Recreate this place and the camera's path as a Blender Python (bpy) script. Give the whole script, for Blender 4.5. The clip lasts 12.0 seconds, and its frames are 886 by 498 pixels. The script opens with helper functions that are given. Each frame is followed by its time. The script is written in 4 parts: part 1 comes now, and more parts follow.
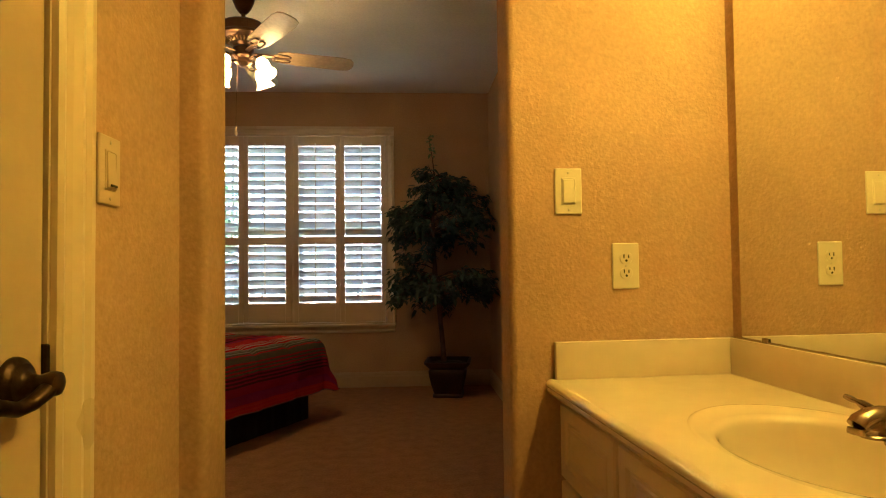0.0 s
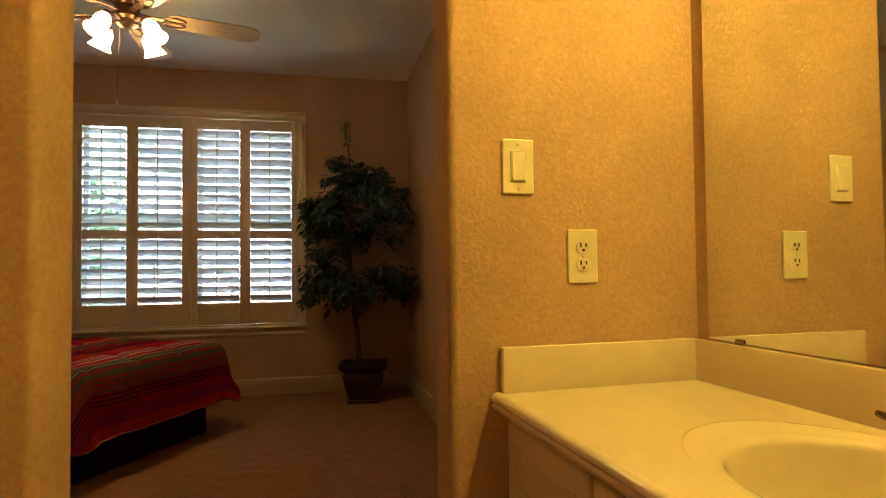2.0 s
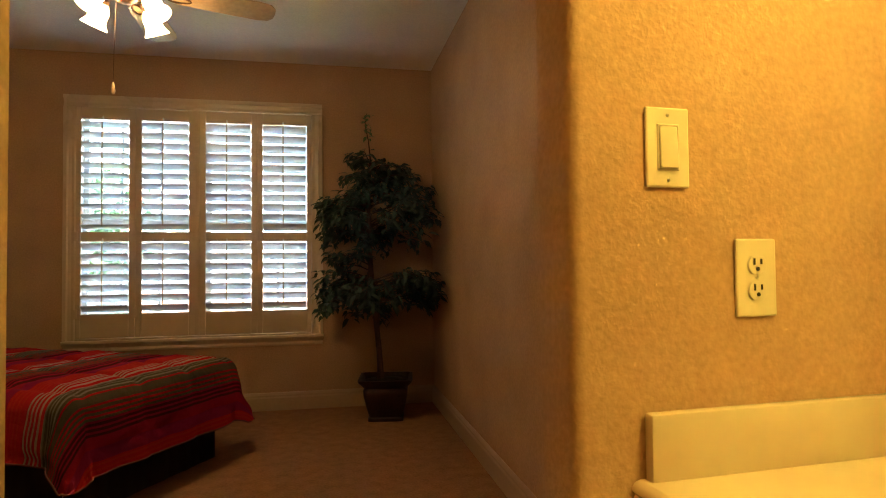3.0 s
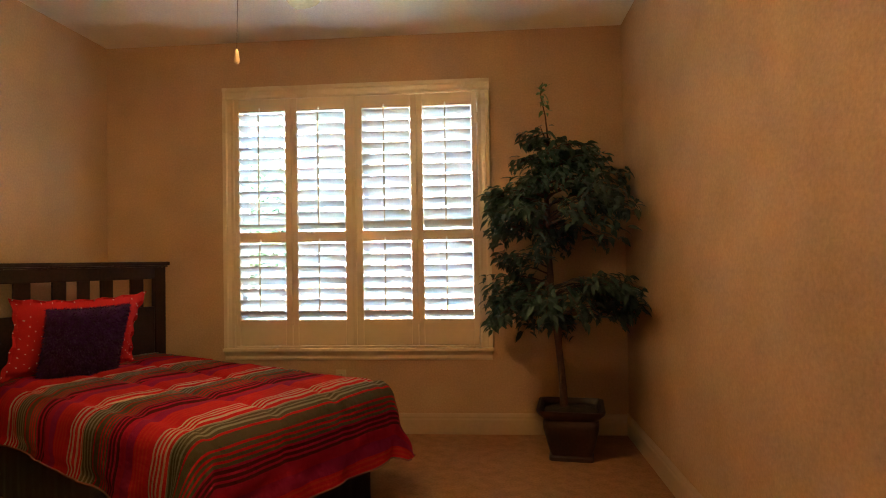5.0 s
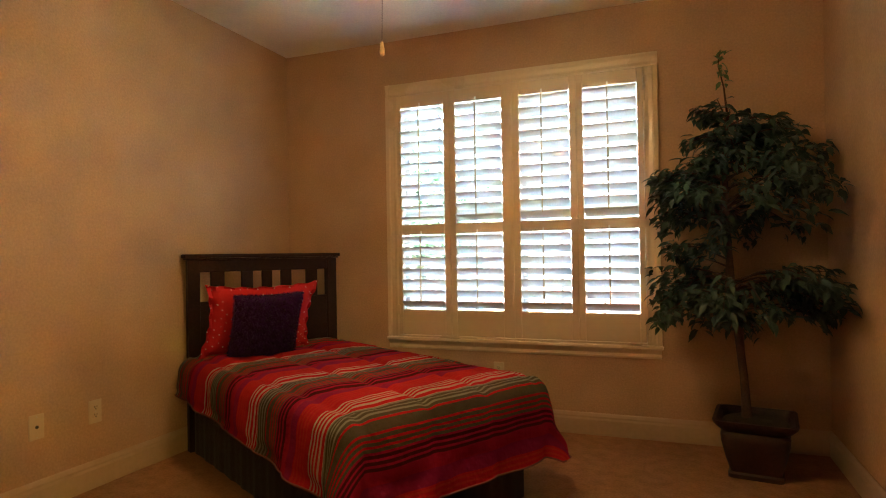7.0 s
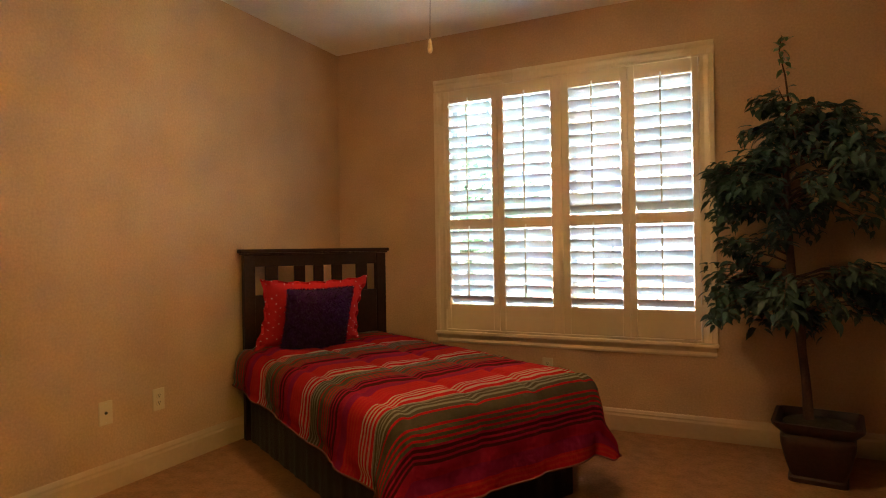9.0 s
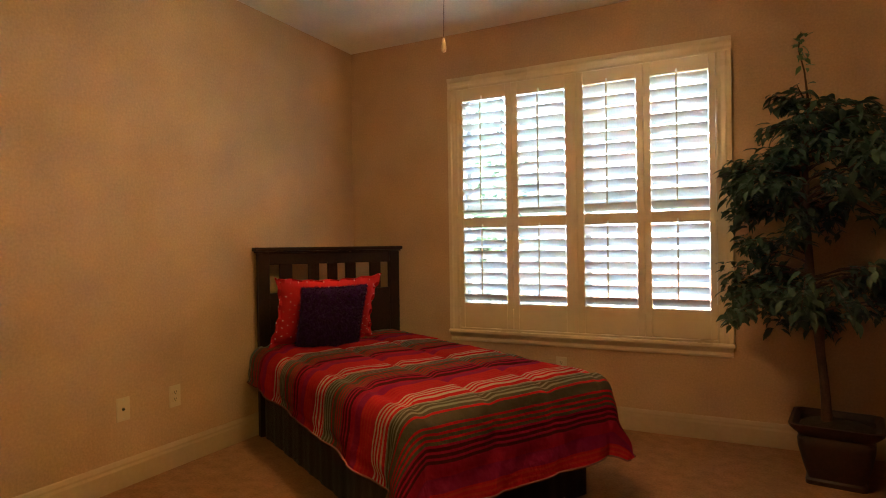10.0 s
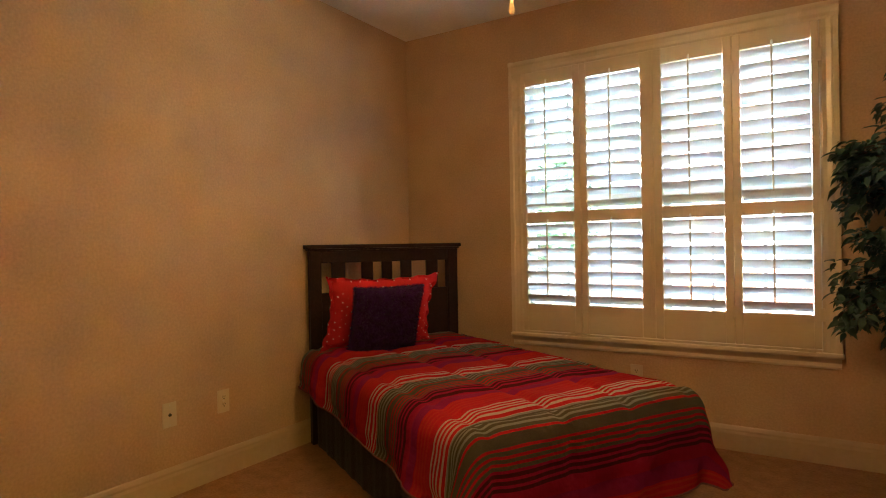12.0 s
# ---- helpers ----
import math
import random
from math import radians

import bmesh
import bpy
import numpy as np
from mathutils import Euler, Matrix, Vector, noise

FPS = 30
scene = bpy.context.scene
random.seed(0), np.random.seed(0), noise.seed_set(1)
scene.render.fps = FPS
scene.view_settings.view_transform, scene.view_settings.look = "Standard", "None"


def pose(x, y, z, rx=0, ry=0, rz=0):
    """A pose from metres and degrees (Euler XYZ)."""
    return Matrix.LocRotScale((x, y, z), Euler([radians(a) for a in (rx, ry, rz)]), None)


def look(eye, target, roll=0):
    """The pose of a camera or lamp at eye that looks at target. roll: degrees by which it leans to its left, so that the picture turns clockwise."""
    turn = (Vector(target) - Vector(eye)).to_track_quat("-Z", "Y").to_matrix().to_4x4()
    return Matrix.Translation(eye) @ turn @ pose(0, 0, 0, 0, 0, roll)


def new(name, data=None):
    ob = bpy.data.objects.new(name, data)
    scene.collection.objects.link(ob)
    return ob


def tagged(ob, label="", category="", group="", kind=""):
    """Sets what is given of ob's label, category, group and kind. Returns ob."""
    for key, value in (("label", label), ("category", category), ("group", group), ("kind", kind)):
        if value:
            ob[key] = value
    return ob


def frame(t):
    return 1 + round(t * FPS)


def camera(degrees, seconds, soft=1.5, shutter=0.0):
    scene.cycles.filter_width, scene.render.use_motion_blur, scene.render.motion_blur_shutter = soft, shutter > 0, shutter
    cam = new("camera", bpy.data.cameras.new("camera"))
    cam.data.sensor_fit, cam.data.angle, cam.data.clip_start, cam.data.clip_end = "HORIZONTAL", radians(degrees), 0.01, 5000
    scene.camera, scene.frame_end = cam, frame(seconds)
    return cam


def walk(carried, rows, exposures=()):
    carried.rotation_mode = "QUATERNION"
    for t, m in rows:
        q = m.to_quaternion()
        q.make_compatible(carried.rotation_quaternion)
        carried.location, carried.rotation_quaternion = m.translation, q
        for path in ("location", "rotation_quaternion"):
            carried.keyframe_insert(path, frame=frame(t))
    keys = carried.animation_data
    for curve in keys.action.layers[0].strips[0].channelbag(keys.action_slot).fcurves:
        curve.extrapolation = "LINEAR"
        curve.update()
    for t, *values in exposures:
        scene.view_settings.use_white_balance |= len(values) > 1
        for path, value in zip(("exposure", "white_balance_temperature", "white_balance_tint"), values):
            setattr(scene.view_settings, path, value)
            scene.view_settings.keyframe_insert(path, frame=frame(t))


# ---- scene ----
cam = camera(73.5, 12.0, soft=1.05)
PATH = [
    (0, (1.985, -5.552, 1.091), (2.108, -3.557, 1.155), -0.7),
    (0.5, (1.989, -5.538, 1.083), (2.215, -3.552, 1.146), -0.7),
    (1, (1.993, -5.484, 1.077), (2.311, -3.51, 1.14), -0.6),
    (1.5, (1.986, -5.392, 1.075), (2.367, -3.429, 1.134), -0.6),
    (2, (1.982, -5.262, 1.072), (2.392, -3.306, 1.13), -0.6),
    (2.5, (1.947, -5.051, 1.099), (2.367, -3.096, 1.158), -0.6),
    (2.7, (1.915, -4.963, 1.107), (2.33, -3.007, 1.166), -0.6),
    (4.3, (1.903, -4.321, 1.165), (1.959, -2.322, 1.206), -0.8),
    (4.5, (1.9, -4.229, 1.179), (1.899, -2.229, 1.22), -0.9),
    (5, (1.873, -4.051, 1.178), (1.712, -2.057, 1.217), -0.9),
    (5.5, (1.89, -3.937, 1.166), (1.559, -1.965, 1.209), -1.0),
    (6, (1.906, -3.898, 1.173), (1.405, -1.962, 1.209), -1.0),
    (6.5, (1.933, -3.906, 1.175), (1.3, -2.009, 1.2), -1.0),
    (7, (1.938, -3.928, 1.172), (1.22, -2.061, 1.192), -0.9),
    (9, (1.943, -3.934, 1.181), (1.075, -2.132, 1.182), -0.9),
    (9.5, (1.945, -3.932, 1.189), (1.053, -2.142, 1.183), -0.9),
    (10, (1.943, -3.931, 1.19), (1.034, -2.15, 1.182), -0.8),
    (10.5, (1.937, -3.934, 1.195), (1.015, -2.159, 1.183), -0.8),
    (11, (1.938, -3.925, 1.185), (1.001, -2.158, 1.176), -0.8),
    (11.5, (1.893, -3.873, 1.193), (0.942, -2.114, 1.178), -0.8),
    (12, (1.779, -3.698, 1.18), (0.708, -2.009, 1.17), -1.0),
]
walk(cam, [(t, look(eye, target, roll)) for t, eye, target, roll in PATH],
     [(0.0, 4.42, 5550, 10), (2.0, 4.42, 5550, 10), (2.7, 4.55, 5550, 10), (4.3, 5.55, 5550, 10), (5.2, 5.55, 5550, 10), (7.0, 5.50, 5550, 10), (12.0, 5.46, 5550, 10)])

# ---- world, sun, lamps ----
world = bpy.data.worlds.new("world")
scene.world = world
world.use_nodes = True
wn = world.node_tree
sky = wn.nodes.new("ShaderNodeTexSky")
sky.sky_type, sky.sun_disc = "NISHITA", False
sky.sun_elevation, sky.sun_rotation = radians(52), radians(200)
wn.links.new(sky.outputs[0], wn.nodes["Background"].inputs[0])
wn.nodes["Background"].inputs[1].default_value = 0.15


def lamp(name, kind, power, colour, m, size=0.05, size_y=None):
    data = bpy.data.lights.new(name, kind)
    data.energy, data.color = power, colour
    if kind == "AREA":
        data.shape, data.size, data.size_y = "RECTANGLE", size, size_y or size
    elif kind == "SUN":
        data.angle = size
    else:
        data.shadow_soft_size = size
    ob = new(name, data)
    ob.matrix_world = m
    return ob


lamp("sun", "SUN", 5.0, (1.0, 0.97, 0.93), look((0, -4, 8), (2.1, 2.0, 0)), radians(0.6))
lamp("window_daylight", "AREA", 0.045, (0.90, 0.97, 1.0), look((0.94, 0.075, 1.47), (0.94, -1.0, 1.47)), 1.70, 1.72)  # the sky, in the window opening
VANITY_WARM = (1.0, 0.668, 0.088)
FAN_WARM = (1.0, 0.51, 0.165)
VANITY_POWER, FAN_POWER = 0.385, 0.088

# ---- materials ----


def material(name, base, rough=0.6, metal=0.0, vary=0.12, scale=6.0, fine=120.0, bump=0.0, bump_scale=120.0,
             second=None, spec=0.5, sheen=0.0, detail=4.0):
    """A surface with broad and fine variation of its colour and roughness, and a fine relief."""
    m = bpy.data.materials.new(name)
    m.use_nodes = True
    n, l = m.node_tree.nodes, m.node_tree.links
    b = n["Principled BSDF"]
    b.inputs["Metallic"].default_value = metal
    b.inputs["Specular IOR Level"].default_value = spec
    if sheen:
        b.inputs["Sheen Weight"].default_value = sheen
    co = n.new("ShaderNodeTexCoord")
    big, small = n.new("ShaderNodeTexNoise"), n.new("ShaderNodeTexNoise")
    big.inputs["Scale"].default_value, small.inputs["Scale"].default_value = scale, fine
    big.inputs["Detail"].default_value = small.inputs["Detail"].default_value = detail
    for t in (big, small):
        l.new(co.outputs["Object"], t.inputs["Vector"])
    add = n.new("ShaderNodeMath")
    add.operation = "ADD"
    l.new(big.outputs["Fac"], add.inputs[0])
    l.new(small.outputs["Fac"], add.inputs[1])
    ramp = n.new("ShaderNodeMapRange")
    ramp.inputs["From Min"].default_value, ramp.inputs["From Max"].default_value = 0.6, 1.4
    l.new(add.outputs[0], ramp.inputs["Value"])
    mix = n.new("ShaderNodeMix")
    mix.data_type = "RGBA"
    other = second or tuple(c * (1 - 2 * vary) for c in base)
    mix.inputs["A"].default_value, mix.inputs["B"].default_value = (*other, 1), (*(min(1, c * (1 + vary)) for c in base), 1)
    l.new(ramp.outputs[0], mix.inputs["Factor"])
    l.new(mix.outputs["Result"], b.inputs["Base Color"])
    rr = n.new("ShaderNodeMapRange")
    rr.inputs["To Min"].default_value, rr.inputs["To Max"].default_value = max(0.02, rough * 0.88), min(1, rough * 1.12)
    l.new(big.outputs["Fac"], rr.inputs["Value"])
    l.new(rr.outputs[0], b.inputs["Roughness"])
    if bump:
        t = n.new("ShaderNodeTexNoise")
        t.inputs["Scale"].default_value, t.inputs["Detail"].default_value = bump_scale, 1.8
        l.new(co.outputs["Object"], t.inputs["Vector"])
        bp = n.new("ShaderNodeBump")
        bp.inputs["Strength"].default_value, bp.inputs["Distance"].default_value = bump, 0.005
        l.new(t.outputs["Fac"], bp.inputs["Height"])
        l.new(bp.outputs[0], b.inputs["Normal"])
    return m


PAINT = material("tan_wall_paint", (0.515, 0.34, 0.212), 0.8, vary=0.12, scale=2.2, fine=85, bump=0.33, bump_scale=115, spec=0.03)
CEILING = material("ceiling_paint", (0.88, 0.80, 0.69), 0.85, vary=0.08, scale=1.6, fine=100, bump=0.6, bump_scale=90, spec=0.2)
CARPET = material("beige_carpet", (0.39, 0.205, 0.105), 0.97, vary=0.17, scale=14, fine=80, bump=1.0, bump_scale=420, spec=0.08)
TRIM = material("cream_trim_paint", (0.66, 0.53, 0.355), 0.28, vary=0.03, scale=3, fine=40, bump=0.04, bump_scale=60)
# cream baseboard colour, darkened for the shade below the window
BASE_SHADED = material("shaded_baseboard_paint", (0.48, 0.345, 0.222), 0.45, vary=0.05, scale=3, fine=40, bump=0.05, bump_scale=60)
SHUTTER = material("cream_shutter_paint", (0.65, 0.515, 0.335), 0.36, vary=0.025, scale=3, fine=30)
LOUVER = material("white_louver_paint", (0.85, 0.845, 0.82), 0.34, vary=0.02, scale=3, fine=30)
DOORPAINT = material("cream_door_paint", (0.50, 0.385, 0.25), 0.42, vary=0.03, scale=2, fine=40, bump=0.05, bump_scale=50)
MARBLE = material("cultured_marble", (0.69, 0.585, 0.46), 0.07, vary=0.03, scale=3, fine=18)
CABINET = material("vanity_cabinet_paint", (0.66, 0.56, 0.43), 0.36, vary=0.03, scale=3, fine=50)
PLATE = material("ivory_plastic", (0.70, 0.62, 0.48), 0.32, vary=0.015, scale=20, fine=80)
# darker copy of the ivory plastic, for plates that get little light
PLATE_SHADED = material("shaded_ivory_plastic", (0.56, 0.43, 0.27), 0.38, vary=0.015, scale=20, fine=80)
HOLE = material("dark_slot", (0.02, 0.016, 0.012), 0.6, vary=0.1)
BRONZE = material("oil_rubbed_bronze", (0.055, 0.032, 0.022), 0.36, metal=0.85, vary=0.2, scale=25, fine=160)
NICKEL = material("brushed_nickel", (0.33, 0.25, 0.185), 0.26, metal=1.0, vary=0.06, scale=30, fine=300)
SCREW = material("screw_steel", (0.6, 0.55, 0.48), 0.35, metal=1.0, vary=0.05)
DARKWOOD = material("espresso_wood", (0.024, 0.0085, 0.0068), 0.55, vary=0.3, scale=4, fine=70, bump=0.08, bump_scale=90, spec=0.22)
FABRIC_DARK = material("dark_bedskirt", (0.030, 0.011, 0.016), 0.95, vary=0.2, scale=8, fine=300, bump=0.4, bump_scale=500, sheen=0.2)
FUR = material("purple_plush", (0.045, 0.012, 0.090), 0.95, vary=0.35, scale=30, fine=200, bump=0.6, bump_scale=150, sheen=0.08, spec=0.1)
HEM = material("coral_piping", (0.20, 0.06, 0.05), 0.9, vary=0.1, scale=20, fine=200)
MATTRESS = material("mattress_ticking", (0.55, 0.5, 0.45), 0.9, vary=0.06)
TRUNK = material("ficus_bark", (0.080, 0.038, 0.027), 0.85, vary=0.3, scale=12, fine=90, bump=0.6, bump_scale=60)
LEAF = material("ficus_leaf", (0.032, 0.070, 0.048), 0.50, vary=0.3, scale=9, fine=50, spec=0.4, second=(0.016, 0.038, 0.026))
LEAF_LIGHT = material("ficus_young_leaf", (0.10, 0.19, 0.075), 0.42, vary=0.25, scale=9, fine=50)
POT = material("red_brown_pot", (0.040, 0.014, 0.011), 0.5, vary=0.3, scale=9, fine=60, bump=0.2, bump_scale=40)
SOIL = material("pot_moss", (0.035, 0.027, 0.016), 0.98, vary=0.4, scale=25, fine=160, bump=1.0, bump_scale=90)
FANMETAL = material("antique_bronze_fan", (0.16, 0.085, 0.045), 0.33, metal=0.8, vary=0.15, scale=15, fine=120)
BRASS = material("antique_brass_trim", (0.42, 0.26, 0.11), 0.3, metal=0.9, vary=0.12, scale=20, fine=140)
BLADE = material("maple_fan_blade", (0.52, 0.36, 0.19), 0.4, vary=0.14, scale=5, fine=45)
IVORY = material("pull_knob_wood", (0.66, 0.50, 0.28), 0.4, vary=0.1, scale=30)
GRASS = material("lawn", (0.085, 0.15, 0.035), 0.95, vary=0.3, scale=1.5, fine=40, bump=0.6, bump_scale=60)
HEDGE = material("shrub_leaf", (0.075, 0.14, 0.045), 0.6, vary=0.35, scale=5, fine=40)
TREELEAF = material("yard_tree_leaf", (0.12, 0.17, 0.08), 0.6, vary=0.35, scale=2, fine=20)
BARK = material("yard_tree_bark", (0.14, 0.11, 0.085), 0.9, vary=0.3, scale=6, fine=40)
SIDING = material("neighbour_siding", (0.76, 0.76, 0.75), 0.7, vary=0.05, scale=1)
BRICK = material("neighbour_brick", (0.34, 0.20, 0.14), 0.85, vary=0.2, scale=3, fine=25)
ROOF = material("shingle_roof", (0.12, 0.11, 0.10), 0.9, vary=0.2, scale=4, fine=30)
WHITE = material("white_vinyl", (0.80, 0.80, 0.78), 0.4, vary=0.02)
FENCE = material("cedar_fence", (0.30, 0.265, 0.23), 0.85, vary=0.2, scale=2, fine=30)
DARKGLASS = material("neighbour_glass", (0.22, 0.24, 0.25), 0.08, vary=0.1)


def plain_shader(name, kind):
    m = bpy.data.materials.new(name)
    m.use_nodes = True
    n, l = m.node_tree.nodes, m.node_tree.links
    b = n["Principled BSDF"]
    if kind == "glass":
        b.inputs["Transmission Weight"].default_value = 1.0
        b.inputs["Roughness"].default_value = 0.0
        b.inputs["IOR"].default_value = 1.45
    elif kind == "mirror":
        b.inputs["Metallic"].default_value = 1.0
        b.inputs["Roughness"].default_value = 0.015
        b.inputs["Base Color"].default_value = (0.86, 0.88, 0.85, 1)
    return m


GLASS = plain_shader("window_glass", "glass")
MIRROR = plain_shader("mirror_silver", "mirror")


def frosted(name, colour, strength):
    """The glowing frosted glass of a lit lamp shade."""
    m = material(name, (0.85, 0.78, 0.62), 0.4, vary=0.03)
    b = m.node_tree.nodes["Principled BSDF"]
    b.inputs["Emission Color"].default_value = (*colour, 1)
    b.inputs["Emission Strength"].default_value = strength
    return m


SHADE = frosted("lit_frosted_glass", (1.0, 0.635, 0.215), 1.42)
VSHADE = frosted("lit_vanity_glass", (1.0, 0.62, 0.085), 1.7)

# ---- building helpers ----


def empty(name, label, category, m=Matrix(), group="", kind=""):
    ob = new(name)
    ob.empty_display_size = 0.1
    ob.matrix_world = m
    return tagged(ob, label, category, group, kind)


def mesh_of(bm, name, mat, smooth=False):
    bmesh.ops.recalc_face_normals(bm, faces=bm.faces)
    me = bpy.data.meshes.new(name)
    bm.to_mesh(me)
    bm.free()
    me.materials.append(mat)
    if smooth:
        me.shade_smooth()
        me.set_sharp_from_angle(angle=radians(38))
    return me


def part(name, bm, mat, parent, label="", smooth=False):
    ob = new(name, mesh_of(bm, name, mat, smooth))
    ob.parent = parent
    return tagged(ob, label)


def share(name, me, parent, m=Matrix(), label=""):
    """One more object on a mesh that alike pieces share."""
    ob = new(name, me)
    ob.parent = parent
    ob.matrix_basis = m
    return tagged(ob, label)


def setting(name, bm, mat, label, category, smooth=False):
    ob = new(name, mesh_of(bm, name, mat, smooth))
    return tagged(ob, label, category, kind="structure")


def box(bm, x0, x1, y0, y1, z0, z1, r=0.0, seg=2):
    c = Matrix.LocRotScale(((x0 + x1) / 2, (y0 + y1) / 2, (z0 + z1) / 2), None, (abs(x1 - x0), abs(y1 - y0), abs(z1 - z0)))
    v = bmesh.ops.create_cube(bm, size=1, matrix=c)["verts"]
    if r:
        e = {e for a in v for e in a.link_edges}
        bmesh.ops.bevel(bm, geom=list(e), offset=r, segments=seg, profile=0.5, affect="EDGES", clamp_overlap=True)
    return bm


def boxed(*args, **kw):
    return box(bmesh.new(), *args, **kw)


def prism(bm, pts, z0, z1):
    """A flat outline raised from z0 to z1."""
    lo = [bm.verts.new((x, y, z0)) for x, y in pts]
    hi = [bm.verts.new((x, y, z1)) for x, y in pts]
    n = len(pts)
    bm.faces.new(lo[::-1])
    bm.faces.new(hi)
    for i in range(n):
        bm.faces.new((lo[i], lo[(i + 1) % n], hi[(i + 1) % n], hi[i]))
    return bm


def rounded(x0, x1, y0, y1, radii, n=6):
    """Outline of a rectangle with a radius for each corner: (x0,y0), (x1,y0), (x1,y1), (x0,y1)."""
    out = []
    for (cx, cy, a0), r in zip(((x0, y0, 180), (x1, y0, 270), (x1, y1, 0), (x0, y1, 90)), radii):
        if r <= 0:
            out.append((cx, cy))
            continue
        ox, oy = cx + (r if cx == x0 else -r), cy + (r if cy == y0 else -r)
        out += [(ox + r * math.cos(radians(a0 + 90 * i / n)), oy + r * math.sin(radians(a0 + 90 * i / n))) for i in range(n + 1)]
    return out


def lathe(bm, profile, n=24, m=Matrix(), flute=0.0, lobes=0):
    """Turns (radius, height) pairs round the z axis."""
    rings = []
    for k, (r, z) in enumerate(profile):
        ring = []
        for i in range(n):
            a = 2 * math.pi * i / n
            rr = r * (1 + flute * (k / len(profile)) * math.cos(lobes * a))
            ring.append(bm.verts.new(m @ Vector((rr * math.cos(a), rr * math.sin(a), z))))
        rings.append(ring)
    for a, b in zip(rings, rings[1:]):
        for i in range(n):
            bm.faces.new((a[i], a[(i + 1) % n], b[(i + 1) % n], b[i]))
    bm.faces.new(rings[0][::-1])
    bm.faces.new(rings[-1])
    return bm


def tube(bm, pts, radii, n=10):
    """A round rod through points, with a radius at each."""
    pts = [Vector(p) for p in pts]
    if not hasattr(radii, "__len__"):
        radii = [radii] * len(pts)
    rings = []
    side = None
    for i, p in enumerate(pts):
        d = (pts[min(i + 1, len(pts) - 1)] - pts[max(i - 1, 0)]).normalized()
        if side is None:
            side = d.orthogonal().normalized()
        side = (side - d * side.dot(d)).normalized()
        up = d.cross(side)
        rings.append([bm.verts.new(p + radii[i] * (math.cos(2 * math.pi * k / n) * side + math.sin(2 * math.pi * k / n) * up)) for k in range(n)])
    for a, b in zip(rings, rings[1:]):
        for k in range(n):
            bm.faces.new((a[k], a[(k + 1) % n], b[(k + 1) % n], b[k]))
    bm.faces.new(rings[0][::-1])
    bm.faces.new(rings[-1])
    return bm


def sweep(bm, profile, path_dir, a, b, place):
    """Runs an outline (p, q) straight from a to b; place(p, q, s) gives the point."""
    lo = [bm.verts.new(place(p, q, a)) for p, q in profile]
    hi = [bm.verts.new(place(p, q, b)) for p, q in profile]
    n = len(profile)
    bm.faces.new(lo[::-1])
    bm.faces.new(hi)
    for i in range(n):
        bm.faces.new((lo[i], lo[(i + 1) % n], hi[(i + 1) % n], hi[i]))
    return bm


# ---- the two rooms ----
BATH = Matrix.Translation((2.40, -4.045, 0)) @ Matrix.Rotation(radians(3.5), 4, "Z") @ Matrix.Translation((-2.40, 4.045, 0))
H = 2.745                       # ceiling
LEFT, RIGHT = -0.87, 2.77       # bedroom walls
BATH_L, BATH_R = 1.475, 2.852   # bathroom walls
FAR_END = -7.2
OPEN_L, OPEN_R = 1.535, 2.247   # the cased-less opening between the rooms
WIN = (0.070, 1.808, 0.585, 2.362)  # hole for the window

setting("floor", boxed(-1.1, 3.5, FAR_END - 0.2, 0.0, -0.12, 0.0), CARPET, "beige cut-pile carpet running through the bedroom", "carpet floor")
setting("ceiling", boxed(-1.1, 3.5, FAR_END - 0.2, 0.2, H, H + 0.15), CEILING, "off-white textured ceiling of both rooms", "ceiling")

bm = bmesh.new()
x0, x1, z0, z1 = WIN
box(bm, -1.0, x0, 0.0, 0.18, -0.12, H)
box(bm, x1, 3.1, 0.0, 0.18, -0.12, H)
box(bm, x0, x1, 0.0, 0.18, -0.12, z0)
box(bm, x0, x1, 0.0, 0.18, z1, H)
setting("wall_north", bm, PAINT, "tan textured bedroom wall around the shuttered window", "wall")
setting("wall_west", boxed(LEFT - 0.13, LEFT, -4.27, 0.0, 0, H), PAINT, "tan textured bedroom wall behind the bed", "wall")
setting("wall_east", boxed(RIGHT, RIGHT + 0.33, -4.0, 0.0, 0, H), PAINT, "tan textured bedroom wall beside the potted tree", "wall")

bm = bmesh.new()
prism(bm, rounded(OPEN_R, BATH_R + 0.3, -4.045, -3.92, (0.02, 0, 0, 0.02)), 0, H)
setting("wall_south_1", bm, PAINT, "tan orange-peel wall with a rounded corner beside the vanity", "wall", smooth=True).matrix_world = BATH
bm = bmesh.new()
prism(bm, rounded(LEFT - 0.13, OPEN_L, -4.185, -4.03, (0, 0.02, 0.02, 0)), 0, H)
setting("wall_south_2", bm, PAINT, "tan orange-peel wall stub with a rounded corner", "wall", smooth=True)
setting("wall_south_3", boxed(OPEN_L - 0.05, OPEN_R + 0.05, -4.2, -3.9, 2.32, H), PAINT, "tan wall over the opening between the rooms", "wall")

